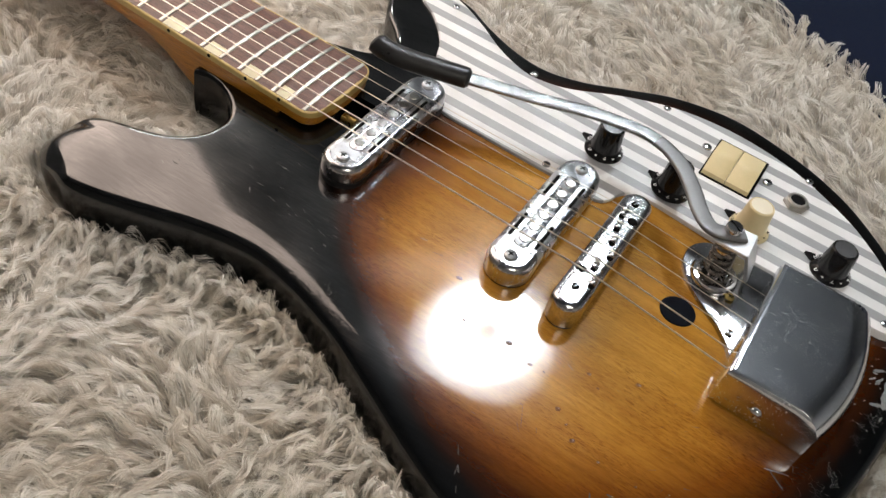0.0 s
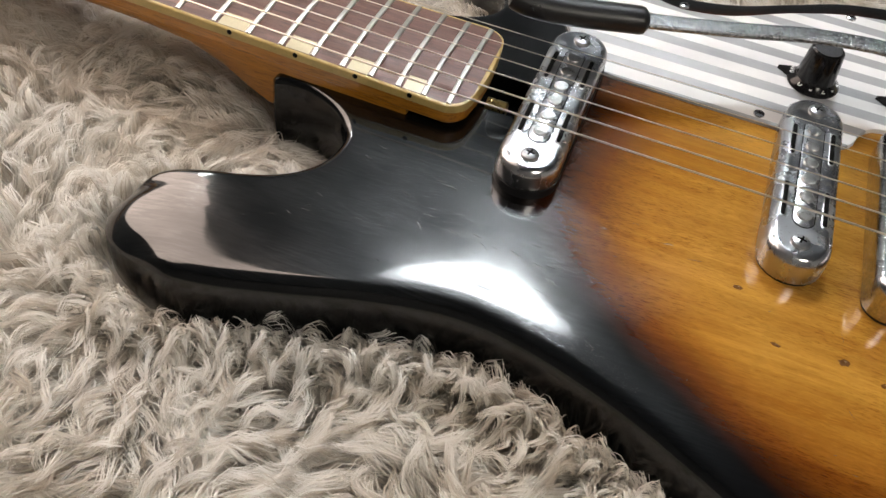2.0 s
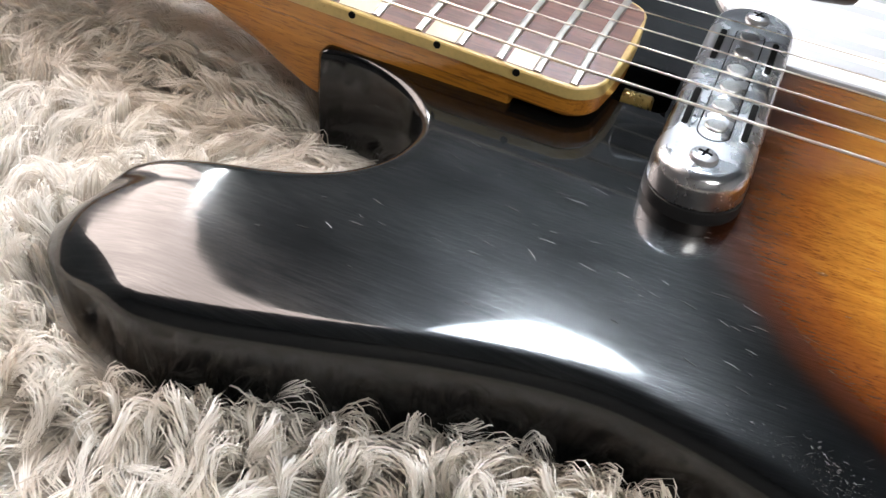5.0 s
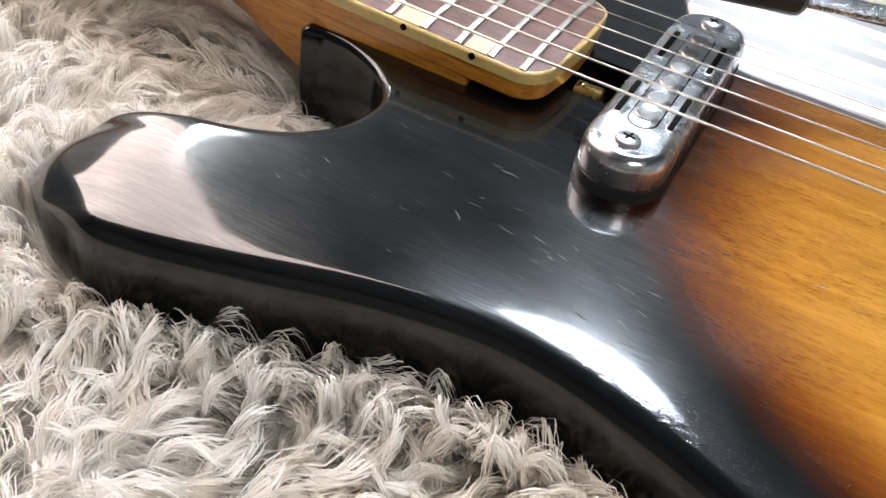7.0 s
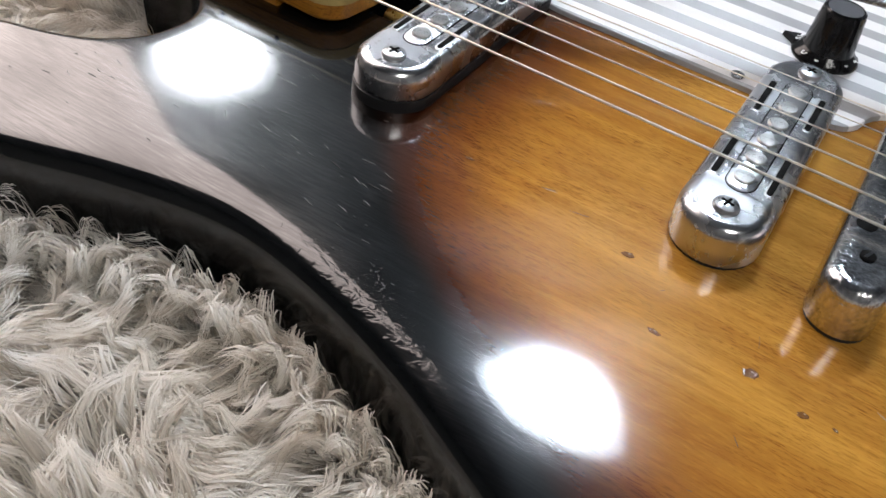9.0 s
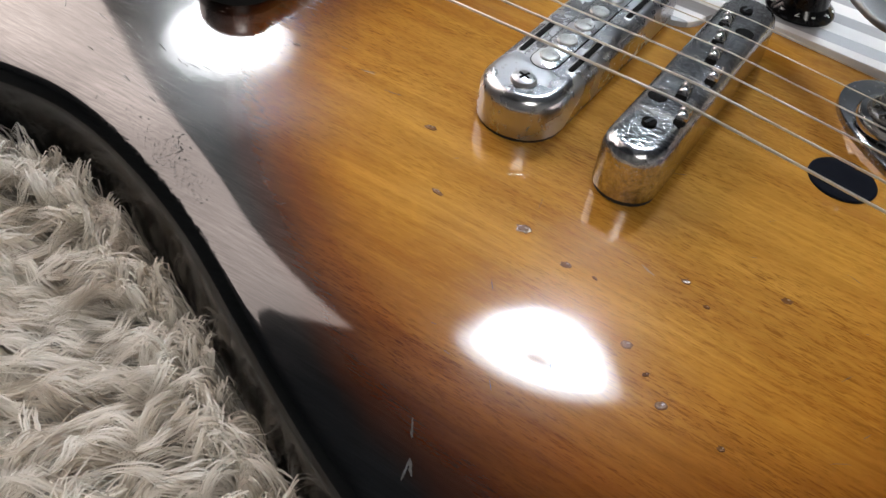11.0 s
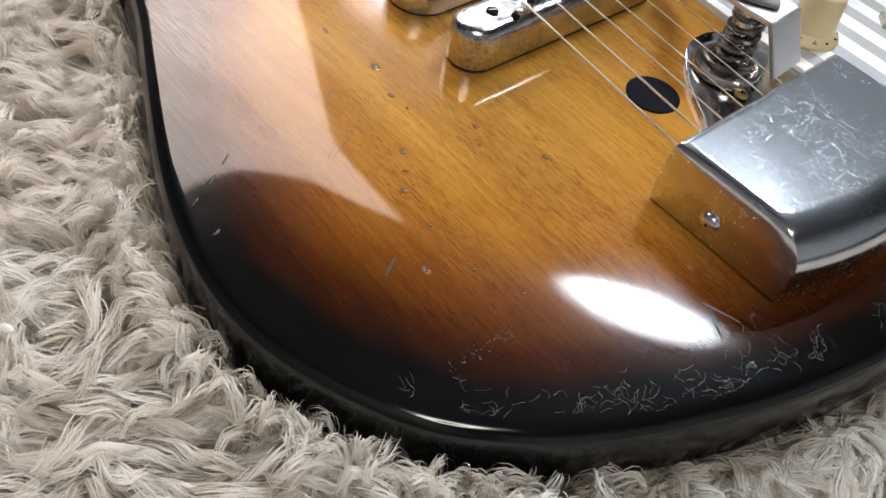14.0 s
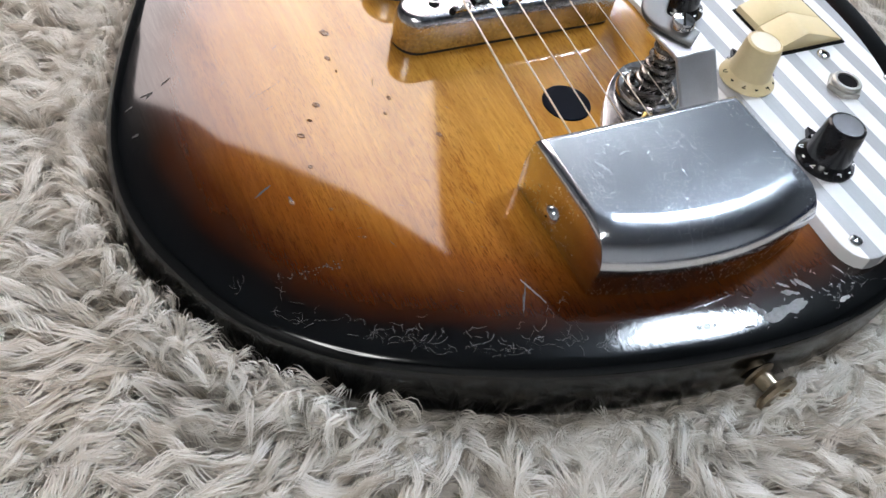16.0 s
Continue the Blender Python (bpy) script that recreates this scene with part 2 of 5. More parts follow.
DULL_STEEL = simple("dull_steel", (0.17, 0.168, 0.165), 0.46, 1.0, 0.12, 400, 0.2)
HAMMERED = hammered_steel()
BRACKET = simple("worn_bracket_plate", (0.70, 0.70, 0.71), 0.40, 1.0, 0.08, 150, 0.1)
SILVER = simple("silver_disc", (0.32, 0.32, 0.33), 0.24, 0.9, 0.04, 300, 0.0, 0.0, 0.08)
CREAM_DISC = simple("pale_disc", (0.84, 0.78, 0.62), 0.3, 0, 0.03, 100, 0.0, 0.0, 0.1)
SPRING = simple("spring_steel", (0.24, 0.225, 0.205), 0.26, 1.0, 0.2, 300)
PICKUP_CHROME = chrome("dull_chrome", (0.57, 0.575, 0.59), 0.24, 0.30, 620.0, 0.06)
STEEL = simple("string_steel", (0.86, 0.79, 0.68), 0.34, 1.0, 0.04, 60, 0.0, 0.0, 0.1)
NICKEL = simple("fret_nickel", (0.45, 0.43, 0.385), 0.36, 1.0)
BRONZE = simple("old_bronze", (0.42, 0.35, 0.25), 0.34, 1.0, 0.2, 300)
POLE = simple("dull_pole", (0.42, 0.415, 0.40), 0.32, 1.0, 0.2, 300)
BRASS = simple("brass", (0.55, 0.40, 0.14), 0.3, 1.0, 0.25)
CREAM = simple("cream_plastic", (0.76, 0.63, 0.36), 0.34, 0, 0.04, 60, 0.03, 0.0, 0.15)
BINDING = simple("aged_binding", (0.60, 0.44, 0.16), 0.35, 0, 0.14, 90)
INLAY = simple("inlay_plastic", (0.66, 0.60, 0.40), 0.35, 0, 0.08, 80)
BLACK = simple("black_plastic", (0.008, 0.008, 0.009), 0.14, 0, 0.3, 80, 0.03)
# sleeve and neck pickup ring; also painted contact shade under metal parts
SOFT_BLACK = simple("rubber_and_shade_black", (0.012, 0.012, 0.013), 0.38, 0, 0.3, 80, 0.05)
FELT = simple("dark_blue_disc", (0.004, 0.005, 0.009), 0.5, 0, 0.3, 400, 0.1)
# near-black for dots and ink, and for painted shade in holes and slots
HOLE = simple("recess_shade_black", (0.006, 0.006, 0.006), 0.7)
WHITE_INK = simple("white_marking", (0.86, 0.86, 0.84), 0.5)
CHIP = simple("bare_chip", (0.22, 0.22, 0.225), 0.45, 0, 0.35, 700, 0.4)
SCUFF = simple("pale_scuff", (0.058, 0.057, 0.056), 0.35, 0, 0.3, 900, 0.3)
MARK = simple("fine_scratch", (0.13, 0.128, 0.125), 0.4, 0, 0.3, 900, 0.2)
# pale tone that paints glints into the dents, and two streaks
GLINT = simple("dent_glint", (0.34, 0.23, 0.13), 0.7, 0, 0.3, 900, 0.3)
DENT = simple("dark_dent", (0.16, 0.070, 0.020), 0.14, 0, 0.35, 700, 0.2)
NAVY = simple("navy_carpet", (0.006, 0.010, 0.026), 0.95, 0, 0.45, 300, 0.6)
for m, level in ((GLINT, 0.12), (FELT, 0.03), (SCUFF, 0.2), (BLACK, 0.3), (NAVY, 0.1), (HOLE, 0.05)):
    m.node_tree.nodes["Principled BSDF"].inputs["Specular IOR Level"].default_value = level
PLASTER = simple("ceiling_paper", (0.45, 0.465, 0.485), 0.9, 0, 0.05, 8)
WALL = simple("wall_paper", (0.70, 0.69, 0.68), 0.9, 0, 0.05, 8)
GREY_WALL = simple("grey_wall_paper", (0.22, 0.22, 0.225), 0.9, 0, 0.05, 8)
DARK_WALL = simple("dark_unseen_tone", (0.26, 0.255, 0.25), 0.95, 0, 0.2, 8)
BACKING = simple("rug_backing", (0.50, 0.47, 0.43), 0.95, 0, 0.3, 200)


# ---- building helpers ----
def part(name, bm, mat, parent=None, label="", smooth=True, sharp=35.0):
    me = bpy.data.meshes.new(name)
    bmesh.ops.recalc_face_normals(bm, faces=bm.faces)
    for f in bm.faces:
        f.smooth = smooth
    for e in bm.edges:
        if len(e.link_faces) == 2 and e.calc_face_angle(0) > radians(sharp):
            e.smooth = False
    bm.to_mesh(me)
    bm.free()
    me.materials.append(mat)
    ob = new(name, me)
    if parent:
        ob.parent = parent
    if label:
        tagged(ob, label)
    return ob


def smooth_loop(points, n):
    """n evenly spaced points on a closed smooth curve through the given ones."""
    p = np.array(points, float)
    k = len(p)
    out = []
    for i in range(k):
        a, b, c, d = p[i - 1], p[i], p[(i + 1) % k], p[(i + 2) % k]
        u = np.linspace(0, 1, 24, endpoint=False)[:, None]
        out.append(0.5 * (2 * b + (c - a) * u + (2 * a - 5 * b + 4 * c - d) * u ** 2 + (3 * b - a - 3 * c + d) * u ** 3))
    q = np.concatenate(out)
    q = np.vstack([q, q[:1]])
    s = np.r_[0, np.cumsum(np.linalg.norm(np.diff(q, axis=0), axis=1))]
    at = np.linspace(0, s[-1], n, endpoint=False)
    return np.stack([np.interp(at, s, q[:, 0]), np.interp(at, s, q[:, 1])], 1)


def inset(loop, d):
    """The loop (counter-clockwise) moved inwards by d."""
    t = np.roll(loop, -1, 0) - np.roll(loop, 1, 0)
    t /= np.linalg.norm(t, axis=1)[:, None] + 1e-12
    return loop + d * np.stack([-t[:, 1], t[:, 0]], 1)


def offset_by(loop, d):
    """The loop moved inwards by d, a number or one for each point."""
    t = np.roll(loop, -1, 0) - np.roll(loop, 1, 0)
    t /= np.linalg.norm(t, axis=1)[:, None] + 1e-12
    return loop + np.broadcast_to(d, len(loop))[:, None] * np.stack([-t[:, 1], t[:, 0]], 1)


def edge_distance(q, loop):
    """How far the points q lie inside the loop (outside: below 0)."""
    best = np.full(len(q), 1e9)
    odd = np.zeros(len(q), int)
    for a, b in zip(loop, np.roll(loop, -1, 0)):
        ab = b - a
        u = np.clip(((q - a) @ ab) / (ab @ ab + 1e-15), 0, 1)
        best = np.minimum(best, ((q - a - u[:, None] * ab) ** 2).sum(1))
        hit = (a[1] > q[:, 1]) != (b[1] > q[:, 1])
        with np.errstate(all="ignore"):
            odd += hit & (q[:, 0] < a[0] + (q[:, 1] - a[1]) / (b[1] - a[1] + 1e-18) * ab[0])
    return np.sqrt(best) * np.where(odd % 2 == 1, 1, -1)


def stack_rings(bm, rings, bottom=True, top=True):
    """Joins rings of equally many 3D points with quads and closes the ends."""
    rows = [[bm.verts.new(p) for p in ring] for ring in rings]
    n = len(rows[0])
    for a, b in zip(rows, rows[1:]):
        for i in range(n):
            bm.faces.new((a[i], a[(i + 1) % n], b[(i + 1) % n], b[i]))
    if bottom:
        bm.faces.new(rows[0][::-1])
    if top:
        bm.faces.new(rows[-1])
    return rows


def slab(loop, z0, z1, bevel=0.0004, low=0.0):
    """An upright plate over a flat loop, with a rounded upper edge."""
    bm = bmesh.new()
    ring = lambda d, z: [(x, y, z) for x, y in (inset(loop, d) if d else loop)]
    rings = [ring(low, z0), ring(0, z0 + low), ring(0, z1 - bevel), ring(bevel * 0.3, z1 - bevel * 0.3), ring(bevel, z1)]
    stack_rings(bm, rings if low else rings[1:])
    return bm


def stadium(length, width, n=10, cx=0.0, cy=0.0):
    """A loop with round ends, long along y."""
    r, h = width / 2, length / 2 - width / 2
    a = np.linspace(0, math.pi, n)
    p = [(r * math.cos(t), h + r * math.sin(t)) for t in a] + [(-r * math.cos(t), -h - r * math.sin(t)) for t in a]
    return np.array(p) + (cx, cy)


def round_box(x0, x1, y0, y1, r, n=6):
    p = []
    for cx, cy, s in ((x1 - r, y1 - r, 0), (x0 + r, y1 - r, 90), (x0 + r, y0 + r, 180), (x1 - r, y0 + r, 270)):
        p += [(cx + r * math.cos(radians(s + 90 * k / n)), cy + r * math.sin(radians(s + 90 * k / n))) for k in range(n + 1)]
    return np.array(p)


def turned(profile, n=32):
    """A body of revolution about z from (radius, z) pairs."""
    bm = bmesh.new()
    rings = [[(r * math.cos(2 * math.pi * k / n), r * math.sin(2 * math.pi * k / n), z) for k in range(n)] for r, z in profile]
    stack_rings(bm, rings)
    return bm


def tube(points, radius, n=8, flat=1.0):
    """A rod along points; flat squeezes its height."""
    bm = bmesh.new()
    p = [Vector(q) for q in points]
    rings = []
    for i, q in enumerate(p):
        t = (p[min(i + 1, len(p) - 1)] - p[max(i - 1, 0)]).normalized()
        side = t.cross(Vector((0, 0, 1))).normalized() if abs(t.z) < 0.99 else Vector((1, 0, 0))
        up = side.cross(t)
        r = radius[i] if isinstance(radius, (list, tuple)) else radius
        rings.append([q + side * (r * math.cos(2 * math.pi * k / n)) + up * (r * flat * math.sin(2 * math.pi * k / n)) for k in range(n)])
    stack_rings(bm, rings)
    return bm


def smooth_line(points, n):
    p = np.array(points, float)
    p = np.vstack([2 * p[0] - p[1], p, 2 * p[-1] - p[-2]])
    out = []
    k = len(p) - 3
    for i in range(k):
        a, b, c, d = p[i:i + 4]
        u = np.linspace(0, 1, max(2, n // k), endpoint=False)[:, None]
        out.append(0.5 * (2 * b + (c - a) * u + (2 * a - 5 * b + 4 * c - d) * u ** 2 + (3 * b - a - 3 * c + d) * u ** 3))
    return np.vstack(out + [p[-2:-1]])


def box(x0, x1, y0, y1, z0, z1, bevel=0.0):
    bm = bmesh.new()
    bmesh.ops.create_cube(bm, size=1, matrix=Matrix.Translation(((x0 + x1) / 2, (y0 + y1) / 2, (z0 + z1) / 2)) @ Matrix.Diagonal((x1 - x0, y1 - y0, z1 - z0, 1)))
    if bevel:
        bmesh.ops.bevel(bm, geom=bm.edges[:], offset=bevel, segments=2, affect="EDGES", profile=0.5)
    return bm


def screw(parent, x, y, z, r=0.003, mat=None, turn=20.0, cross=True):
    """A domed screw head; dark bars on top paint its recessed cross or slot."""
    head = part("screw", turned([(r, 0), (r, r * 0.12), (r * 0.9, r * 0.3), (r * 0.6, r * 0.42), (r * 0.001, r * 0.46)], 20), mat or CHROME, parent)
    head.location = (x, y, z)
    for k in range(2 if cross else 1):
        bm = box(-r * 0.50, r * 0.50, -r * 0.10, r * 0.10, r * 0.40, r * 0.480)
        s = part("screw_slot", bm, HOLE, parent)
        s.matrix_basis = pose(x, y, z, 0, 0, turn + 90 * k)
    return head


# ---- room ----
def room():
    def flat(name, x0, x1, y0, y1, z0, z1, mat, label, cat):
        return tagged(part(name, box(x0, x1, y0, y1, z0, z1), mat, None, "", False), label, cat, kind="structure")
    flat("floor", -3.2, 3.2, -2.1, 3.4, -0.06, -0.004, NAVY, "dark navy blue carpet floor under the rug", "floor")
    flat("ceiling", -3.2, 3.2, -2.1, 3.4, CEILING, CEILING + 0.1, PLASTER, "plain white papered ceiling", "ceiling")
    # walls out of view, their tones set by what the guitar reflects
    flat("wall_north", -3.2, 3.2, 3.4, 3.5, -0.06, CEILING + 0.1, GREY_WALL, "unseen grey wall, toned down for reflections", "wall")
    flat("wall_south", -3.2, 3.2, -2.1, -2.0, -0.06, CEILING + 0.1, DARK_WALL, "unseen dark wall, toned for reflections", "wall")
    flat("wall_east", 3.2, 3.3, -2.1, 3.5, -0.06, CEILING + 0.1, WALL, "plain pale papered wall", "wall")
    flat("wall_west", -3.3, -3.2, -2.1, 3.5, -0.06, CEILING + 0.1, DARK_WALL, "unseen dark wall, toned for reflections", "wall")


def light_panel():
    """An added rosy glowing panel, standing in for the unseen source of a reflection."""
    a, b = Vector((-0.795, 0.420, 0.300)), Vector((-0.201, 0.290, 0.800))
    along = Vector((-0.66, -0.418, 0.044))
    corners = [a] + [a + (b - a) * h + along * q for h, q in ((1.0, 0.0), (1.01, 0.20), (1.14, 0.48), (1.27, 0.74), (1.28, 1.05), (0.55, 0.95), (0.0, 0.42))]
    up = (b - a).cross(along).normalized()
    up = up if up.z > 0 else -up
    p = tagged(new("light_panel"), "added glowing rosy panel on a pole, standing in for an unseen bright source", "lamp")
    m, t, bsdf = material("rosy_reflection_glow")
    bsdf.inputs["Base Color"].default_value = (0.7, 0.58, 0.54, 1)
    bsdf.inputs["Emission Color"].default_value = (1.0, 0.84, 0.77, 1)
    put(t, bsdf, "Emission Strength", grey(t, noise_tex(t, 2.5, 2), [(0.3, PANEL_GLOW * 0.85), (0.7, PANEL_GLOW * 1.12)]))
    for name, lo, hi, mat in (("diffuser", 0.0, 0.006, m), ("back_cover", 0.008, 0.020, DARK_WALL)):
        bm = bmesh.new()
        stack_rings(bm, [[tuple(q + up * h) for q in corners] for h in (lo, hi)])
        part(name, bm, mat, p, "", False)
    # pole and base are made up to hold the added panel
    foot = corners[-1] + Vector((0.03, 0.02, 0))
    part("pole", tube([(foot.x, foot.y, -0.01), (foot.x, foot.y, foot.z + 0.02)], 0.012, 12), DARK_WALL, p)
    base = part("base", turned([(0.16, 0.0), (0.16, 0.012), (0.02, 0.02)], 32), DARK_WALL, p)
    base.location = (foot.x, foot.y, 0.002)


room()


def hanging_lamp(place, strength, tint, size=1.0):
    lamp = tagged(new("hanging_lamp"), "round white hanging lamp out of view, switched on; the largest is added fill", "lamp", "hanging lamps")
    lamp.location = place
    def glow(name, s):
        m, t, b = material(name)
        b.inputs["Base Color"].default_value = (0.8, 0.8, 0.8, 1)
        b.inputs["Emission Color"].default_value = (*tint, 1)
        # brightest over the tube, fading towards the shade's edge
        where = t.nodes.new("ShaderNodeTexCoord")
        flat = t.nodes.new("ShaderNodeVectorMath")
        flat.operation = "MULTIPLY"
        flat.inputs[1].default_value = (1 / size, 1 / size, 0)
        t.links.new(where.outputs["Object"], flat.inputs[0])
        far = t.nodes.new("ShaderNodeVectorMath")
        far.operation = "LENGTH"
        t.links.new(flat.outputs[0], far.inputs[0])
        put(t, b, "Emission Strength", grey(t, far.outputs["Value"], [(0.052, 0.03), (0.100, 1.0), (0.190, 1.0), (0.222, 0.13), (0.287, 0.07)]))
        power = t.nodes.new("ShaderNodeMath")
        power.operation = "MULTIPLY"
        power.inputs[1].default_value = s
        t.links.new(b.inputs["Emission Strength"].links[0].from_socket, power.inputs[0])
        t.links.new(power.outputs[0], b.inputs["Emission Strength"])
        return m
    # stem and glowing top are added, so the lamp also fills the ceiling
    part("stem", turned([(0.011, 0.05), (0.011, CEILING - place[2] - 0.02), (0.05, CEILING - place[2] - 0.015), (0.05, CEILING - place[2])], 20), WALL, lamp)
    top = part("upper_shade", turned([(0.29 * size, 0.036), (0.25 * size, 0.050), (0.012, 0.052)], 48), glow("lamp_top_glow", 1.0), lamp)
    up = top.data.materials[0].node_tree.nodes["Principled BSDF"].inputs["Emission Strength"]
    top.data.materials[0].node_tree.links.remove(up.links[0])
    up.default_value = strength * TOP_SHARE
    bm = bmesh.new()
    n = 48
    prof = [(0.10, -0.005), (0.17, -0.012), (0.23, -0.008), (0.278, 0.012), (0.287, 0.035)]
    stack_rings(bm, [[(size * r * math.cos(2 * math.pi * k / n), size * r * math.sin(2 * math.pi * k / n), z) for k in range(n)] for r, z in prof], False, False)
    part("diffuser", bm, glow("lamp_ring_glow", strength), lamp)
    part("centre_cap", turned([(0.001, -0.012), (0.08 * size, -0.010), (0.10 * size, -0.004), (0.10 * size, 0.03)], 48), glow("lamp_cap_glow", strength), lamp)


hanging_lamp(LAMP, LAMP_GLOW, (0.87, 0.97, 1.07))
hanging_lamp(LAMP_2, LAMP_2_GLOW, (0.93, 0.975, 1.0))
# added fill for the near side of the rug
hanging_lamp(FILL_LAMP, FILL_LAMP_GLOW, (1.0, 0.96, 0.89), 2.0)
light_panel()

# ---- guitar body ----
TOP = 0.050          # level of the flat face
BOTTOM = 0.006
guitar = tagged(new("electric_guitar"), "worn sunburst electric guitar with striped metal pickguard, lying on shaggy rug", "guitar")

OUTLINE = [
    (-0.113, -0.0275), (-0.105, -0.0272), (-0.094, -0.0285), (-0.0805, -0.0355), (-0.0715, -0.047), (-0.0712, -0.060), (-0.0755, -0.070), (-0.084, -0.0785), (-0.097, -0.085), (-0.110, -0.0885),
    (-0.122, -0.091), (-0.131, -0.096), (-0.1375, -0.106), (-0.138, -0.117), (-0.132, -0.1265), (-0.120, -0.1335), (-0.105, -0.136), (-0.086, -0.134),
    (-0.062, -0.127), (-0.035, -0.118), (-0.008, -0.112), (0.012, -0.112), (0.036, -0.117), (0.062, -0.126), (0.090, -0.139), (0.118, -0.152), (0.145, -0.162),
    (0.172, -0.167), (0.196, -0.165), (0.218, -0.157), (0.236, -0.147), (0.250, -0.134), (0.264, -0.116), (0.278, -0.089), (0.289, -0.061), (0.297, -0.031), (0.3025, 0.0),
    (0.305, 0.032), (0.303, 0.066), (0.295, 0.095), (0.280, 0.121), (0.258, 0.1415), (0.230, 0.159), (0.199, 0.1698), (0.158, 0.1755), (0.119, 0.1665), (0.089, 0.1495), (0.066, 0.1355), (0.046, 0.128),
    (0.030, 0.1270), (0.010, 0.1315), (-0.012, 0.1405), (-0.030, 0.150), (-0.050, 0.154), (-0.068, 0.152), (-0.080, 0.143), (-0.081, 0.130), (-0.074, 0.115), (-0.066, 0.102),
    (-0.052, 0.089), (-0.044, 0.078), (-0.044, 0.067), (-0.052, 0.058), (-0.066, 0.052), (-0.082, 0.046), (-0.096, 0.036), (-0.104, 0.020), (-0.110, 0.0),
]
LOOP = smooth_loop(OUTLINE, 560)
FLAT_END = 0.003    # the face ends this far inside the outline
# radius of the rounded edge: broad round the outside, tight in the cutaways beside the neck
loop_x, loop_y = LOOP.T
open_side = np.where((loop_y < -0.088) | (loop_x > 0.0) | (loop_y > 0.135), 1.0, 0.0)
for _ in range(3):
    open_side = np.convolve(np.r_[open_side[-12:], open_side, open_side[:12]], np.ones(25) / 25, "valid")
EDGE_R = 0.0035 + 0.0030 * open_side * (1 - 0.8 * np.clip((loop_y - 0.03) / 0.06, 0, 1)) * (1 - 0.7 * np.clip((-0.095 - loop_x) / 0.03, 0, 1))


def ease(u):
    u = np.clip(u, 0, 1)
    return u * u * (3 - 2 * u)


def face_level(d, x, y):
    """Height of the face at the distance d from the rim, for places at x, y on the body."""
    d, x, y = np.asarray(d), np.asarray(x), np.asarray(y)
    # the face falls slightly towards the tail
    u = (x - 0.08) / 0.08
    c = np.clip(u, 0, 1)
    fall = 0.022 * 0.08 * (c ** 3 - c ** 4 / 2 + np.maximum(u - 1, 0))
    # broad arched bass bout, bent round a far centre; a narrow one at the tail
    e = np.clip(np.hypot(x - 0.09, y - 0.163) - 0.2812, 0, 1)
    bass = np.where(e < 0.0275, 2.0 * e * e, 2.0 * 0.0275 ** 2 + 0.11 * (e - 0.0275))
    tail = 3.5 * np.clip(0.0165 - d, 0, 1) ** 2 * ease((x - 0.24) / 0.03)
    low = ease((-0.018 - y) / 0.055)
    bass = bass * ease((x + 0.01) / 0.07)
    # the horn's tip falls away
    tip = np.clip(-0.095 - x - 0.22 * (y + 0.113), 0, 1)
    horn = np.where(tip < 0.023, 6.8 * tip ** 2, 0.3128 * (tip - 0.0115)) * ease((-0.050 - y) / 0.02)
    # and its outer edge is rounded off more broadly
    soft = np.clip(0.0120 - d, 0, 1)
    horn = horn + 45.0 * soft ** 2 * ease((-0.096 - x) / 0.022) * ease((-0.094 - y) / 0.012)
    # the waist is very slightly arched towards its edge
    waist = 2.4 * np.clip(0.016 - d, 0, 1) ** 2 * ease((x + 0.05) / 0.04) * ease((0.10 - x) / 0.04) * ease((-0.075 - y) / 0.02)
    horn = horn + waist
    return TOP - fall - low * bass - (1 - low) * tail - horn - 0.0002 * np.clip(1 - d / 0.0075, 0, 1) ** 2


def burst_amount(q, d):
    """0 in the amber middle, 1 at the black rim and over the whole neck end."""
    x, y = q[:, 0], q[:, 1]
    wide = 0.78 + 0.66 * np.clip((x - 0.10) / 0.09, 0, 1) - 0.24 * np.clip((x - 0.21) / 0.05, 0, 1)
    rim = np.clip((0.064 - d / wide) / 0.069, 0, 1)
    border = 0.009 + 0.78 * np.maximum(0, -0.052 - y)      # where the black of the neck end stops
    neck_end = np.clip(1 - (x - border + 0.0255) / 0.093, 0, 1)
    return np.clip((rim ** 3 + neck_end ** 3) ** (1 / 3), 0, 0.92)


def worn_amount(q, d):
    """How far the rim is rubbed: along the waist on the bass side and round the tail."""
    x, y = q[:, 0], q[:, 1]
    along = ease((x - 0.008) / 0.016) * ease((0.090 - x) / 0.020) * (y < -0.09)
    tail = 0.13 * ease((x - 0.25) / 0.03) * ease((0.022 - d) / 0.010)
    return np.maximum(along * ease((0.0080 - d) / 0.006), tail)


ROUT = (-0.031, -0.0135, -0.0065, 0.0185)   # pocket for the truss rod nut


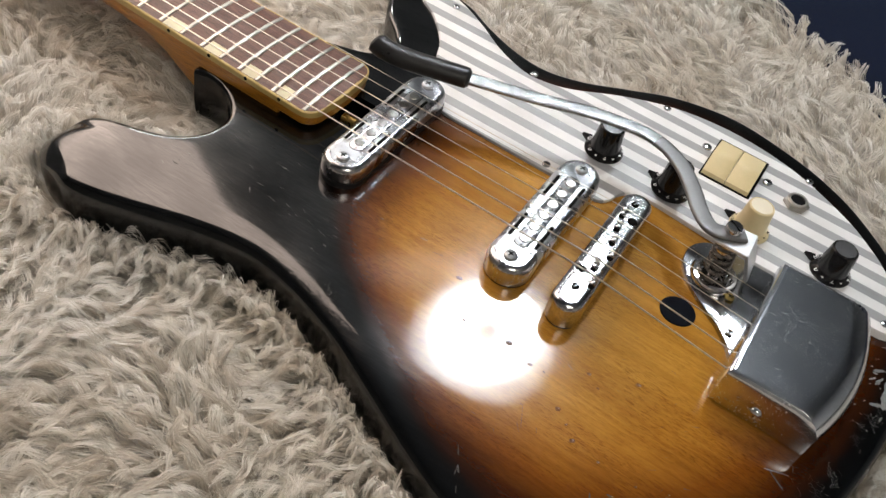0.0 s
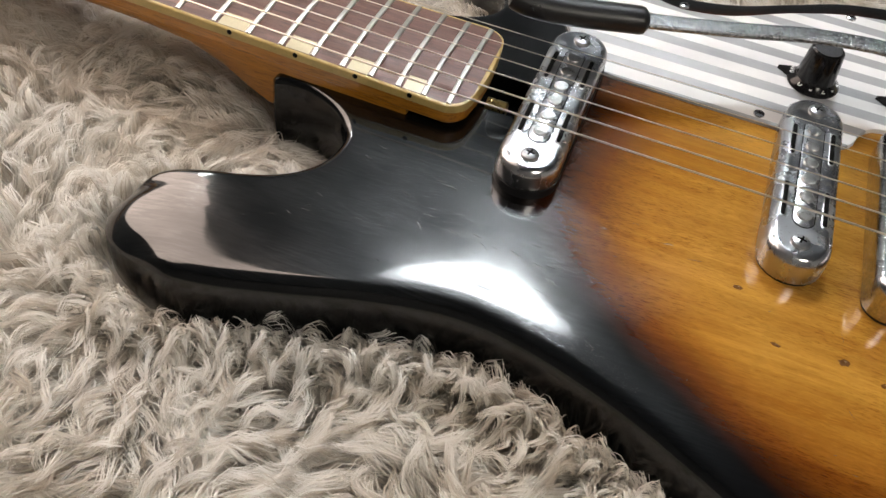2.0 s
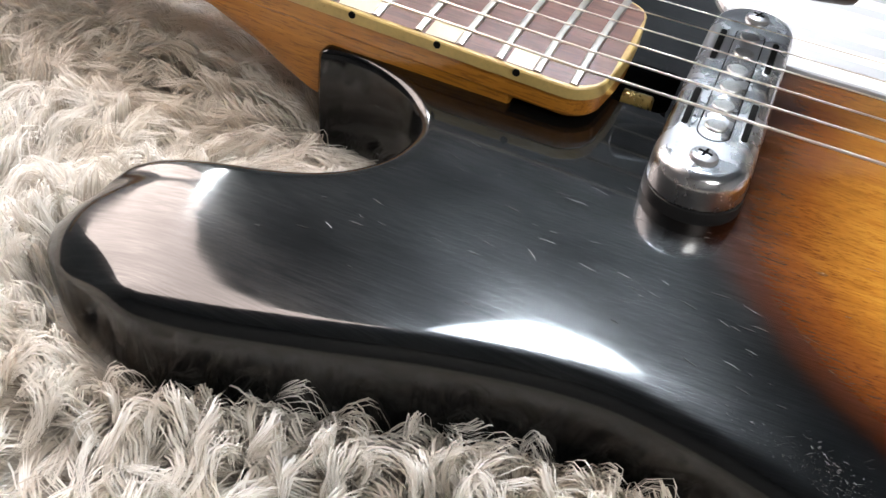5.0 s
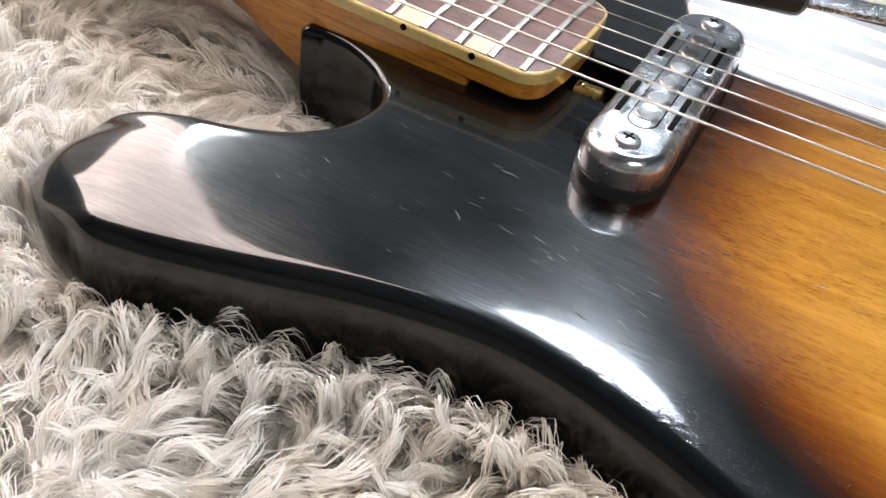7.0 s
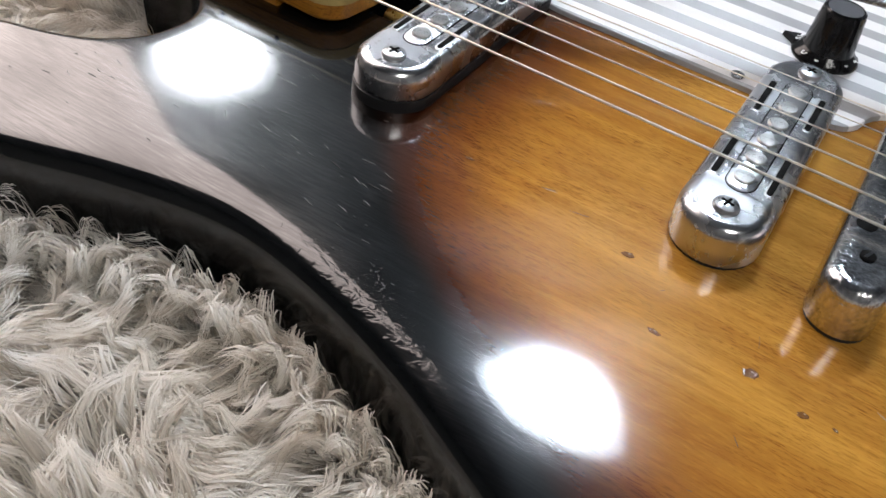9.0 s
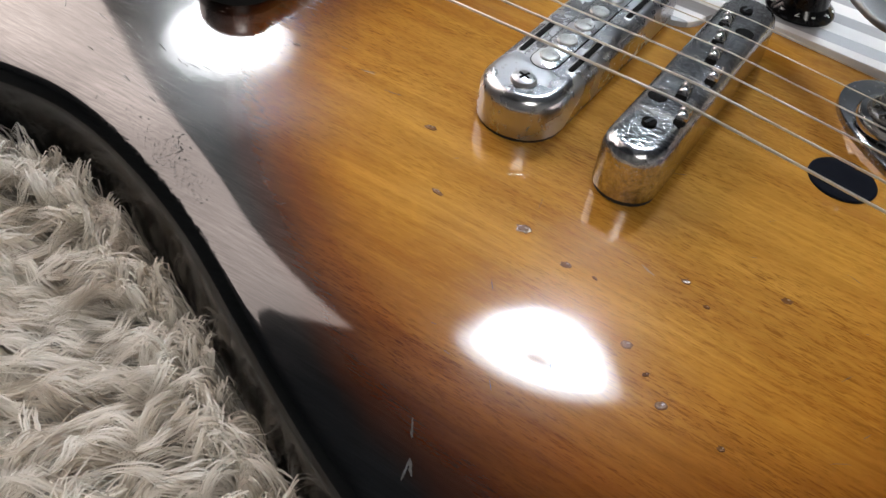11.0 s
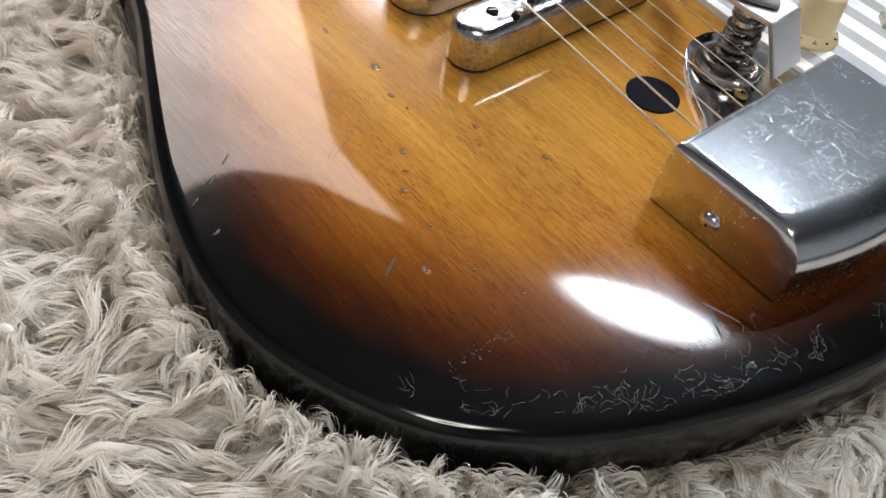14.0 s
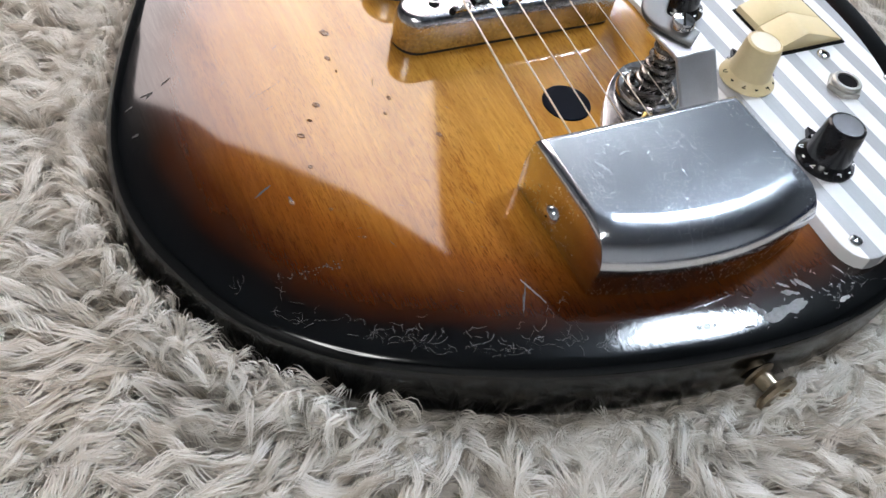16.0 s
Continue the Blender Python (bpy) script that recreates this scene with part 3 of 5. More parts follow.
def body():
    from mathutils.geometry import delaunay_2d_cdt
    rim = inset(LOOP, FLAT_END)
    n = len(rim)
    step = 0.0028
    gx, gy = np.meshgrid(np.arange(-0.14, 0.31, step), np.arange(-0.17, 0.182, step))
    grid = np.stack([gx.ravel(), gy.ravel()], 1)
    grid[:, 0] += 0.25 * step * (np.round(grid[:, 1] / step) % 2)
    d = edge_distance(grid, rim)
    x0, x1, y0, y1 = ROUT
    near_rout = (grid[:, 0] > x0 - 0.001) & (grid[:, 0] < x1 + 0.001) & (grid[:, 1] > y0 - 0.001) & (grid[:, 1] < y1 + 0.001)
    # rows of points that follow the rim, so that the roll shades smoothly
    rows, deep = [], 0.0
    while deep < 0.0215:
        deep += 0.0009 + 0.09 * deep
        row = inset(rim, deep)
        rows.append(row[np.abs(edge_distance(row, rim) - deep) < 0.0002][:: 1 if deep < 0.012 else 2])
    grid = np.vstack([*rows, grid[(d > deep + 0.0018) & ~near_rout]])
    hole = round_box(x0, x1, y0, y1, 0.003, 4)
    pts = np.vstack([rim, hole, grid])
    edges = [(i, (i + 1) % n) for i in range(n)] + [(n + i, n + (i + 1) % len(hole)) for i in range(len(hole))]
    verts, _, faces, *_ = delaunay_2d_cdt([Vector(p) for p in pts], edges, [], 1, 1e-7)
    q = np.array([tuple(v) for v in verts])
    cen = np.array([q[list(f)].mean(0) for f in faces])
    inside = (cen[:, 0] > x0) & (cen[:, 0] < x1) & (cen[:, 1] > y0) & (cen[:, 1] < y1)
    faces = [f for f, i in zip(faces, inside) if not i]
    d = edge_distance(q, LOOP)
    z = face_level(np.maximum(d, FLAT_END), q[:, 0], q[:, 1])
    bm = bmesh.new()
    bm.verts.layers.float.new("burst")
    bm.verts.layers.float.new("worn")
    layer, worn = bm.verts.layers.float["burst"], bm.verts.layers.float["worn"]
    vs = [bm.verts.new((*p, h)) for p, h in zip(q, z)]
    for f in faces:
        bm.faces.new([vs[i] for i in f])
    for v, b, w in zip(vs, burst_amount(q, d), worn_amount(q, d)):
        v[layer], v[worn] = b, w
    zr = np.array([v.co.z for v in vs[:n]])
    inner = offset_by(LOOP, FLAT_END + 0.0008)
    lean = np.arctan2(face_level(np.full(n, FLAT_END + 0.0008), inner[:, 0], inner[:, 1]) - zr, 0.0008)
    lean = np.clip(lean, 0, radians(70))
    rings = []
    for u in np.linspace(0, 1, 10)[1:]:
        a = lean + (radians(76) - lean) * u
        rings.append((FLAT_END - EDGE_R * (np.sin(a) - np.sin(lean)), zr - EDGE_R * (np.cos(lean) - np.cos(a))))
    wall = rings[-1][0]
    rings += [(wall - 0.0002, 0.030), (wall + 0.0006, 0.020), (wall + 0.0040, 0.0105), (wall + 0.0095, BOTTOM)]
    rows = [vs[:n]]
    for k, (i, h) in enumerate(rings):
        rows.append([bm.verts.new((*p, hh)) for p, hh in zip(offset_by(LOOP, i), np.broadcast_to(h, n))])
        for v, w in zip(rows[-1], worn_amount(LOOP, np.zeros(n))):
            v[layer], v[worn] = 0.92 + 0.08 * min(1, k / 7), w if k < 5 else 0.0
    for a, b in zip(rows, rows[1:]):
        for i in range(n):
            bm.faces.new((a[i], b[i], b[(i + 1) % n], a[(i + 1) % n]))
    bm.faces.new(rows[-1])
    h0 = vs[n:n + len(hole)]
    h1 = [bm.verts.new((v.co.x, v.co.y, TOP - 0.012)) for v in h0]
    for v in h1:
        v[layer] = 1.0
    for i in range(len(h0)):
        bm.faces.new((h0[i], h0[(i + 1) % len(h0)], h1[(i + 1) % len(h0)], h1[i]))
    bm.faces.new(h1)
    return part("body", bm, LACQUER, guitar, "glossy sunburst lacquer over amber wood, scratched black rim", True, 55)


BODY = body()
nut = part("truss_rod_nut", turned([(0.0036, 0), (0.0036, 0.0085), (0.0030, 0.009), (0.0017, 0.009), (0.0016, 0.004)], 20), BRASS, guitar, "brass truss rod nut")
nut.matrix_basis = pose(-0.0275, 0.0005, TOP - 0.0035, 0, 90, 0)

# ---- neck ----
NECK_TILT = 1.3     # degrees by which the neck rises from the body
SCALE = 0.635
FRET22 = -0.0375
NUT_X = FRET22 - SCALE * (1 - 2 ** (-22 / 12))
NECK_Y = 0.0030
BOARD = 0.0633


def fret_x(n):
    return NUT_X + SCALE * (1 - 2 ** (-n / 12))


def half_width(x):
    """Half of the fingerboard's width at x."""
    return 0.0290 + (0.0212 - 0.0290) * (x - FRET22) / (NUT_X - FRET22)


def neck():
    pivot = Vector((-0.03, 0, BOARD))
    root = tagged(new("neck"), "bolt-on neck with rosewood fingerboard")
    root.parent = guitar
    root.matrix_basis = Matrix.Translation(pivot) @ pose(0, 0, 0, 0, NECK_TILT, 0) @ Matrix.Translation(-pivot)
    xs = [-0.054, -0.0545, -0.06, -0.08, -0.108, -0.118, -0.128, -0.140, -0.155, -0.18, -0.25, -0.4, NUT_X]
    lows = [0.030, 0.030, 0.030, 0.030, 0.028, 0.0285, 0.0305, 0.0345, 0.039, 0.0415, 0.042, 0.043, 0.0445]
    rings = []
    for x, low in zip(xs, lows):
        w = half_width(x) + 0.0002 - (0.001 if x > -0.0542 else 0)
        hi = BOARD - 0.0052
        mid = hi - 0.006
        k = 0.0 if x > -0.112 else min(1, (-0.112 - x) / 0.05)
        prof = [(w, hi), (w, mid)]
        for a in np.linspace(0, math.pi, 9)[1:-1]:
            sx, sz = math.cos(a), math.sin(a)
            bx = math.copysign(min(1, abs(sx) * 1.6) * 0.97, sx)
            bz = min(1, sz * 1.9)
            prof.append((w * (bx * (1 - k) + sx * k), mid - (mid - low) * (bz * (1 - k) + sz * k)))
        prof += [(-w, mid), (-w, hi)]
        rings.append([(x, NECK_Y + p, z) for p, z in prof])
    bm = bmesh.new()
    stack_rings(bm, rings)
    part("neck_shaft", bm, NECK_WOOD, root, "amber varnished wood")
    # board with cream binding round its side
    end, r = -0.0295, 0.011
    def loop(grow):
        w0, w1 = half_width(end) + 0.0012 + grow, half_width(NUT_X) + 0.0012 + grow
        p = [(NUT_X, -w1), (-0.30, -(half_width(-0.30) + 0.0012 + grow)), (end - r, -w0 + 0.0002)]
        p += [(end - r + (r + grow) * math.sin(radians(a)), -w0 + r + grow - (r + grow) * math.cos(radians(a))) for a in range(12, 91, 13)]
        p += [(end + grow + 0.0012, -0.01), (end + grow + 0.0016, 0.0), (end + grow + 0.0012, 0.01)]
        p += [(x, -y) for x, y in p[-4::-1]]
        return np.array(p) + (0, NECK_Y)
    def crowned(lp, z, edge):
        return [(x, y, z + edge - 0.0016 * ((y - NECK_Y) / 0.029) ** 2) for x, y in lp]
    bm = bmesh.new()
    outer, inner = loop(0.0), loop(-0.0016)
    z0 = BOARD - 0.0052
    stack_rings(bm, [[(x, y, z0) for x, y in outer], crowned(outer, BOARD, -0.0004), crowned(inset(outer, 0.0004), BOARD, 0.0), crowned(inner, BOARD, 0.0)], True, False)
    under = inset(outer, 0.0006)
    lip = bmesh.new()
    stack_rings(lip, [[(x, y, z0 - 0.0062) for x, y in inset(outer, 0.0014)], [(x, y, z0 - 0.0052) for x, y in under], [(x, y, z0) for x, y in under]])
    part("heel_overhang", lip, NECK_WOOD, root, "amber varnished wood")
    part("binding", bm, BINDING, root, "yellowed cream edge binding")
    bm = bmesh.new()
    strips = 12
    for a, b in ((NUT_X, end - 0.002),):
        xs2 = np.r_[np.linspace(a, end - r, 30), np.linspace(end - r, b + 0.0016, 10)[1:]]
        rows = []
        for x in xs2:
            w = half_width(x) - 0.0002
            if x > end - r:
                u = (x - (end - r)) / (r - 0.0004)
                w = w - r * (1 - math.sqrt(max(0, 1 - min(1, u) ** 2))) * 0.98
            rows.append([bm.verts.new((x, NECK_Y + w * s, BOARD - 0.0016 * (w * s / 0.029) ** 2 + 0.00005)) for s in np.linspace(-1, 1, strips)])
        for p, q in zip(rows, rows[1:]):
            for i in range(strips - 1):
                bm.faces.new((p[i], p[i + 1], q[i + 1], q[i]))
    part("fingerboard", bm, ROSEWOOD, root, "brown rosewood playing face")
    for n in range(1, 23):
        x = fret_x(n)
        w = half_width(x)
        rings = []
        for s in np.linspace(-1, 1, 9):
            z = BOARD - 0.0016 * (w * s / 0.029) ** 2
            lift = 0.0011 if abs(s) < 0.99 else 0.0007
            rings.append([(x + dx, NECK_Y + w * s * 0.985, z + dz * lift) for dx, dz in ((0.0013, 0), (0.0009, 0.75), (0, 1.0), (-0.0009, 0.75), (-0.0013, 0))])
        bm = bmesh.new()
        stack_rings(bm, rings)
        part("fret", bm, NICKEL, root)
    for n in (3, 5, 7, 9, 12, 15, 17, 19, 21):
        a, b = fret_x(n - 1) + 0.0022, fret_x(n) - 0.0014
        w = half_width(b)
        bm = bmesh.new()
        rows = [[bm.verts.new((x, NECK_Y - w * s, BOARD - 0.0016 * (w * s / 0.029) ** 2 + 0.00022)) for s in (0.985, 0.85, 0.70)] for x in (a, b)]
        for i in range(2):
            bm.faces.new((rows[0][i], rows[0][i + 1], rows[1][i + 1], rows[1][i]))
        part("inlay", bm, INLAY, root, "pale block inlay")
        m = (a + b) / 2
        dot = part("side_dot", turned([(0.0011, 0), (0.0011, 0.0003), (0.0008, 0.0004)], 14), HOLE, root, "black side dot")
        dot.matrix_basis = pose(m, NECK_Y - half_width(m) - 0.0011, BOARD - 0.0027, 90, 0, 0)
    bm = box(NUT_X - 0.004, NUT_X, NECK_Y - 0.0212, NECK_Y + 0.0212, BOARD - 0.006, BOARD + 0.004, 0.0005)
    part("nut", bm, INLAY, root)
    return root


NECK = neck()

# ---- pickguard ----
GUARD_TOP = 0.0519
GUARD = [
    (-0.0435, 0.1205), (-0.033, 0.110), (-0.024, 0.0985), (-0.0175, 0.084), (-0.012, 0.072), (-0.004, 0.058), (0.006, 0.046), (0.016, 0.0405),
    (0.040, 0.0400), (0.066, 0.0395), (0.092, 0.0392), (0.112, 0.0385), (0.1195, 0.0395), (0.124, 0.044), (0.1265, 0.052), (0.132, 0.0585), (0.142, 0.0605), (0.156, 0.0600),
    (0.180, 0.0585), (0.210, 0.0575), (0.240, 0.0575), (0.268, 0.0575), (0.283, 0.0575), (0.290, 0.0615), (0.2915, 0.069), (0.2885, 0.080), (0.275, 0.103), (0.258, 0.1205), (0.239, 0.134), (0.2035, 0.1505), (0.163, 0.157),
    (0.124, 0.152), (0.091, 0.137), (0.063, 0.1185), (0.045, 0.112), (0.030, 0.112), (0.009, 0.1205), (-0.013, 0.1345), (-0.035, 0.146), (-0.051, 0.149), (-0.060, 0.145), (-0.062, 0.136), (-0.055, 0.128),
]


def pickguard():
    lp = smooth_loop(GUARD, 260)
    g = part("pickguard", slab(lp, TOP - 0.006, GUARD_TOP, 0.0007), STRIPED, guitar, "white and silver striped metal pickguard")
    for i, (x, y) in enumerate(((0.038, 0.1135), (0.118, 0.1465), (0.083, 0.0440), (0.152, 0.1300), (0.1935, 0.1265), (0.2145, 0.1470), (0.2825, 0.0640), (-0.036, 0.138))):
        screw(g, x, y, GUARD_TOP, 0.0031 if i in (3, 4) else 0.0026, CHROME, 17 + 41 * i)
    return g


PICKGUARD = pickguard()


def output_jack(x, y):
    j = new("output_jack")
    j.parent = guitar
    j.location = (x, y, GUARD_TOP)
    hexa = np.array([(0.0078 * math.cos(radians(60 * k + 12)), 0.0078 * math.sin(radians(60 * k + 12))) for k in range(6)])
    part("jack_nut", slab(hexa, 0, 0.0024, 0.0005), NICKEL, j)
    part("jack_collar", turned([(0.0064, 0.0022), (0.0064, 0.0038), (0.0058, 0.0043), (0.0046, 0.0043), (0.0043, 0.0030)], 28), NICKEL, j)
    part("jack_hole", turned([(0.0046, 0.0030), (0.0044, 0.0036), (0.001, 0.0036)], 24), HOLE, j)


output_jack(0.2135, 0.1205)


def knob_text(s, size, parent, m, mat):
    c = bpy.data.curves.new("numeral", "FONT")
    c.body, c.size, c.align_x, c.align_y, c.extrude = s, size, "CENTER", "CENTER", 0.00005
    tmp = new("numeral", c)
    me = bpy.data.meshes.new_from_object(tmp)
    bpy.data.objects.remove(tmp)
    me.materials.append(mat)
    o = new("numeral", me)
    o.parent = parent
    o.matrix_basis = m


def knob(x, y, mat, ink, cap, turn, label):
    """A tall knob with a flat numbered skirt, a pointer fin and a metal disc on top."""
    k = tagged(new("knob"), label)
    k.parent = guitar
    k.matrix_basis = pose(x, y, GUARD_TOP, 0, 0, turn) @ Matrix.Diagonal((0.91, 0.91, 0.97, 1))
    part("skirt", turned([(0.0128, 0.0002), (0.0130, 0.0010), (0.0124, 0.0022), (0.0100, 0.0040), (0.0096, 0.0046)], 48), mat, k)
    part("grip", turned([(0.0098, 0.0042), (0.0092, 0.009), (0.0084, 0.0175), (0.0080, 0.0192), (0.0072, 0.0198), (0.0068, 0.0194)], 48), mat, k)
    part("cap", turned([(0.0068, 0.0190), (0.0067, 0.0196), (0.001, 0.0197)], 40), cap, k, "silver disc")
    bm = bmesh.new()
    v = [bm.verts.new(p) for p in ((0.0115, -0.0026, 0.0), (0.0115, 0.0026, 0.0), (0.0172, 0, 0.0), (0.0115, -0.0022, 0.0028), (0.0115, 0.0022, 0.0028), (0.0168, 0, 0.0020))]
    for f in ((0, 1, 2), (3, 5, 4), (0, 2, 5, 3), (1, 4, 5, 2), (0, 3, 4, 1)):
        bm.faces.new([v[i] for i in f])
    part("pointer", bm, BLACK, guitar).matrix_basis = pose(x, y, GUARD_TOP, 0, 0, 165)
    for i in range(11):
        a = -150 + 30 * i
        if i % 2 == 0:
            knob_text(str(i), 0.0046, k, pose(0.0112 * math.cos(radians(a)), 0.0112 * math.sin(radians(a)), 0.0033, 0, 0, a + 90) @ pose(0, 0, 0, 14, 0, 0), ink)
        else:
            d = part("numeral_dot", turned([(0.0008, 0), (0.0008, 0.0002)], 10), ink, k)
            d.matrix_basis = pose(0.0112 * math.cos(radians(a)), 0.0112 * math.sin(radians(a)), 0.0029, 0, 0, a + 90) @ pose(0, 0, 0, 14, 0, 0)
    return k


knob(0.1035, 0.0795, BLACK, WHITE_INK, SILVER, 24, "black plastic control knob with white numbers")
knob(0.1485, 0.0775, BLACK, WHITE_INK, SILVER, 8, "black plastic control knob with white numbers")
knob(0.1970, 0.0795, CREAM, HOLE, CREAM_DISC, 40, "cream plastic control knob with dark numbers")
knob(0.2460, 0.0805, BLACK, WHITE_INK, SILVER, 15, "black plastic control knob with white numbers")


def switches():
    part("switch_frame", slab(round_box(0.1563, 0.1889, 0.1033, 0.1440, 0.0008), GUARD_TOP - 0.001, GUARD_TOP + 0.0005, 0.0001), HOLE, guitar, "dark plate that draws the outline round the switches")
    for i in range(2):
        x0 = 0.1575 + 0.0150 * i
        bm = bmesh.new()
        prof = [(0.1045, 0.0), (0.1050, 0.0030), (0.1165, 0.0082), (0.1185, 0.0086), (0.1215, 0.0078), (0.1400, 0.0020), (0.1425, 0.0010), (0.1428, 0.0)]
        stack_rings(bm, [[(x, y, GUARD_TOP + z * f + 0.0001) for y, z in prof] for x, f in ((x0, 0.96), (x0 + 0.0004, 1.0), (x0 + 0.0143, 1.0), (x0 + 0.0147, 0.96))])
        part("rocker_switch", bm, CREAM, guitar, "cream plastic rocker switch", True, 40)


switches()


# ---- pickups ----
def pickup(cx, cy, ring_low, grow):
    p = tagged(new("pickup"), "dull chrome pickup with round pole pieces")
    p.parent = guitar
    p.location = (cx, cy, 0)
    lp = stadium(0.1026, 0.0250, 14)
    top = 0.0632
    part("mounting_ring_and_shade", slab(stadium(0.1026 + 2 * grow, 0.0250 + 2 * grow, 14), TOP - 0.004, ring_low, 0.0002), SOFT_BLACK, p)
    bm = bmesh.new()
    r = lambda d, z: [(x, y, z) for x, y in inset(lp, d)]
    stack_rings(bm, [r(0.0004, ring_low), r(0, ring_low + 0.0005), r(0, top - 0.0040), r(0.0005, top - 0.0020), r(0.0017, top - 0.0006), r(0.0032, top), r(0.0040, top + 0.00001)])
    part("cover", bm, PICKUP_CHROME, p)
    # dark pieces laid on the cover paint the shade in grooves and slots
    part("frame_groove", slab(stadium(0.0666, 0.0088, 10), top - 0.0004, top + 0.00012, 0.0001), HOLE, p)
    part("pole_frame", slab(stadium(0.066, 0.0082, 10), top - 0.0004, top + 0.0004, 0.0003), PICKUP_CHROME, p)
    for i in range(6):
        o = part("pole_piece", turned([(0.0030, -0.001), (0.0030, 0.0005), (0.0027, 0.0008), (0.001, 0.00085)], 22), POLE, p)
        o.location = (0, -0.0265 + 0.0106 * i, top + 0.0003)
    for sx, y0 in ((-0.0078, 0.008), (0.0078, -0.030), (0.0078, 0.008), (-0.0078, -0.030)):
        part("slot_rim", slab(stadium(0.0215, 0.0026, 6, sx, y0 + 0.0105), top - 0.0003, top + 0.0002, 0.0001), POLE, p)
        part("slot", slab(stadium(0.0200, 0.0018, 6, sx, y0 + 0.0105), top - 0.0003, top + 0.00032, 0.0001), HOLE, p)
    for s in (-1, 1):
        screw(p, 0, s * 0.0415, top, 0.0037, SATIN, 25 + 40 * s)
    return p


pickup(0.0010, 0.0, 0.0537, 0.0004)
# here the black ring is only an added line of contact shade
pickup(0.1040, 0.0, 0.0507, -0.0005)


# ---- bridge ----
def bridge():
    b = tagged(new("bridge"), "pitted chrome bridge bar with slotted saddle screws")
    b.parent = guitar
    cx, cy, top = 0.1400, -0.0045, 0.0660
    lp = stadium(0.1010, 0.0176, 14, cx, cy)
    bm = bmesh.new()
    r = lambda d, z: [(x, y, z) for x, y in inset(lp, d)]
    stack_rings(bm, [r(0.0005, TOP + 0.0007), r(-0.0001, TOP + 0.0010), r(0, top - 0.0040), r(0.0006, top - 0.0017), r(0.0018, top - 0.0005), r(0.0034, top), r(0.0042, top + 0.00001)])
    part("bridge_bar", bm, ROUGH_CHROME, b)
    # dark strip put in as contact shade under the bar
    part("base_shade_strip", slab(stadium(0.1000, 0.0166, 14, cx, cy), TOP - 0.004, TOP + 0.0008, 0.0001), SOFT_BLACK, b)
    for x, y in ((0.1455, -0.0310), (0.1415, -0.0200), (0.1450, -0.0075), (0.1412, 0.0028), (0.1390, 0.0136), (0.1370, 0.0246)):
        s = part("saddle", turned([(0.0009, -0.0036), (0.0015, -0.0034), (0.0017, -0.0028), (0.0017, -0.0006), (0.0014, 0.0), (0.0017, 0.0006), (0.0017, 0.0028), (0.0015, 0.0034), (0.0009, 0.0036)], 14), ROUGH_CHROME, b)
        s.matrix_basis = pose(x, y, top + 0.0010, 90, 0, 6)
        n = part("saddle_recess", turned([(0.0017, 0), (0.0016, 0.0003)], 12), HOLE, b)
        n.matrix_basis = pose(x + 0.0002, y - 0.0038, top + 0.0003, 25, 0, 0)
    for x, y, rr in ((0.1365, -0.0270, 0.0027), (0.1437, 0.0212, 0.0028)):
        o = part("post_hole", turned([(rr, 0), (rr, 0.0002), (rr * 0.8, 0.00025)], 22), HOLE, b)
        o.location = (x, y, top - 0.0001)
    for y in (-0.0397, 0.0345):
        o = part("slotted_screw", turned([(0.0020, 0), (0.0020, 0.0005), (0.0012, 0.0007)], 16), HOLE, b)
        o.location = (cx - 0.0005, y, top)
        g = part("screw_slot", box(-0.0016, 0.0016, -0.0004, 0.0004, 0.0004, 0.0009), CHROME, b)
        g.matrix_basis = pose(cx - 0.0005, y, top, 0, 0, 70)


bridge()
disc = part("round_plug", turned([(0.0097, -0.0006), (0.0097, 0.0003), (0.0093, 0.0006), (0.004, 0.0007)], 44), FELT, guitar, "dark blue-black round plug")
disc.matrix_basis = pose(0.1870, -0.0020, TOP - 0.00145, 0, 1.26, 0)


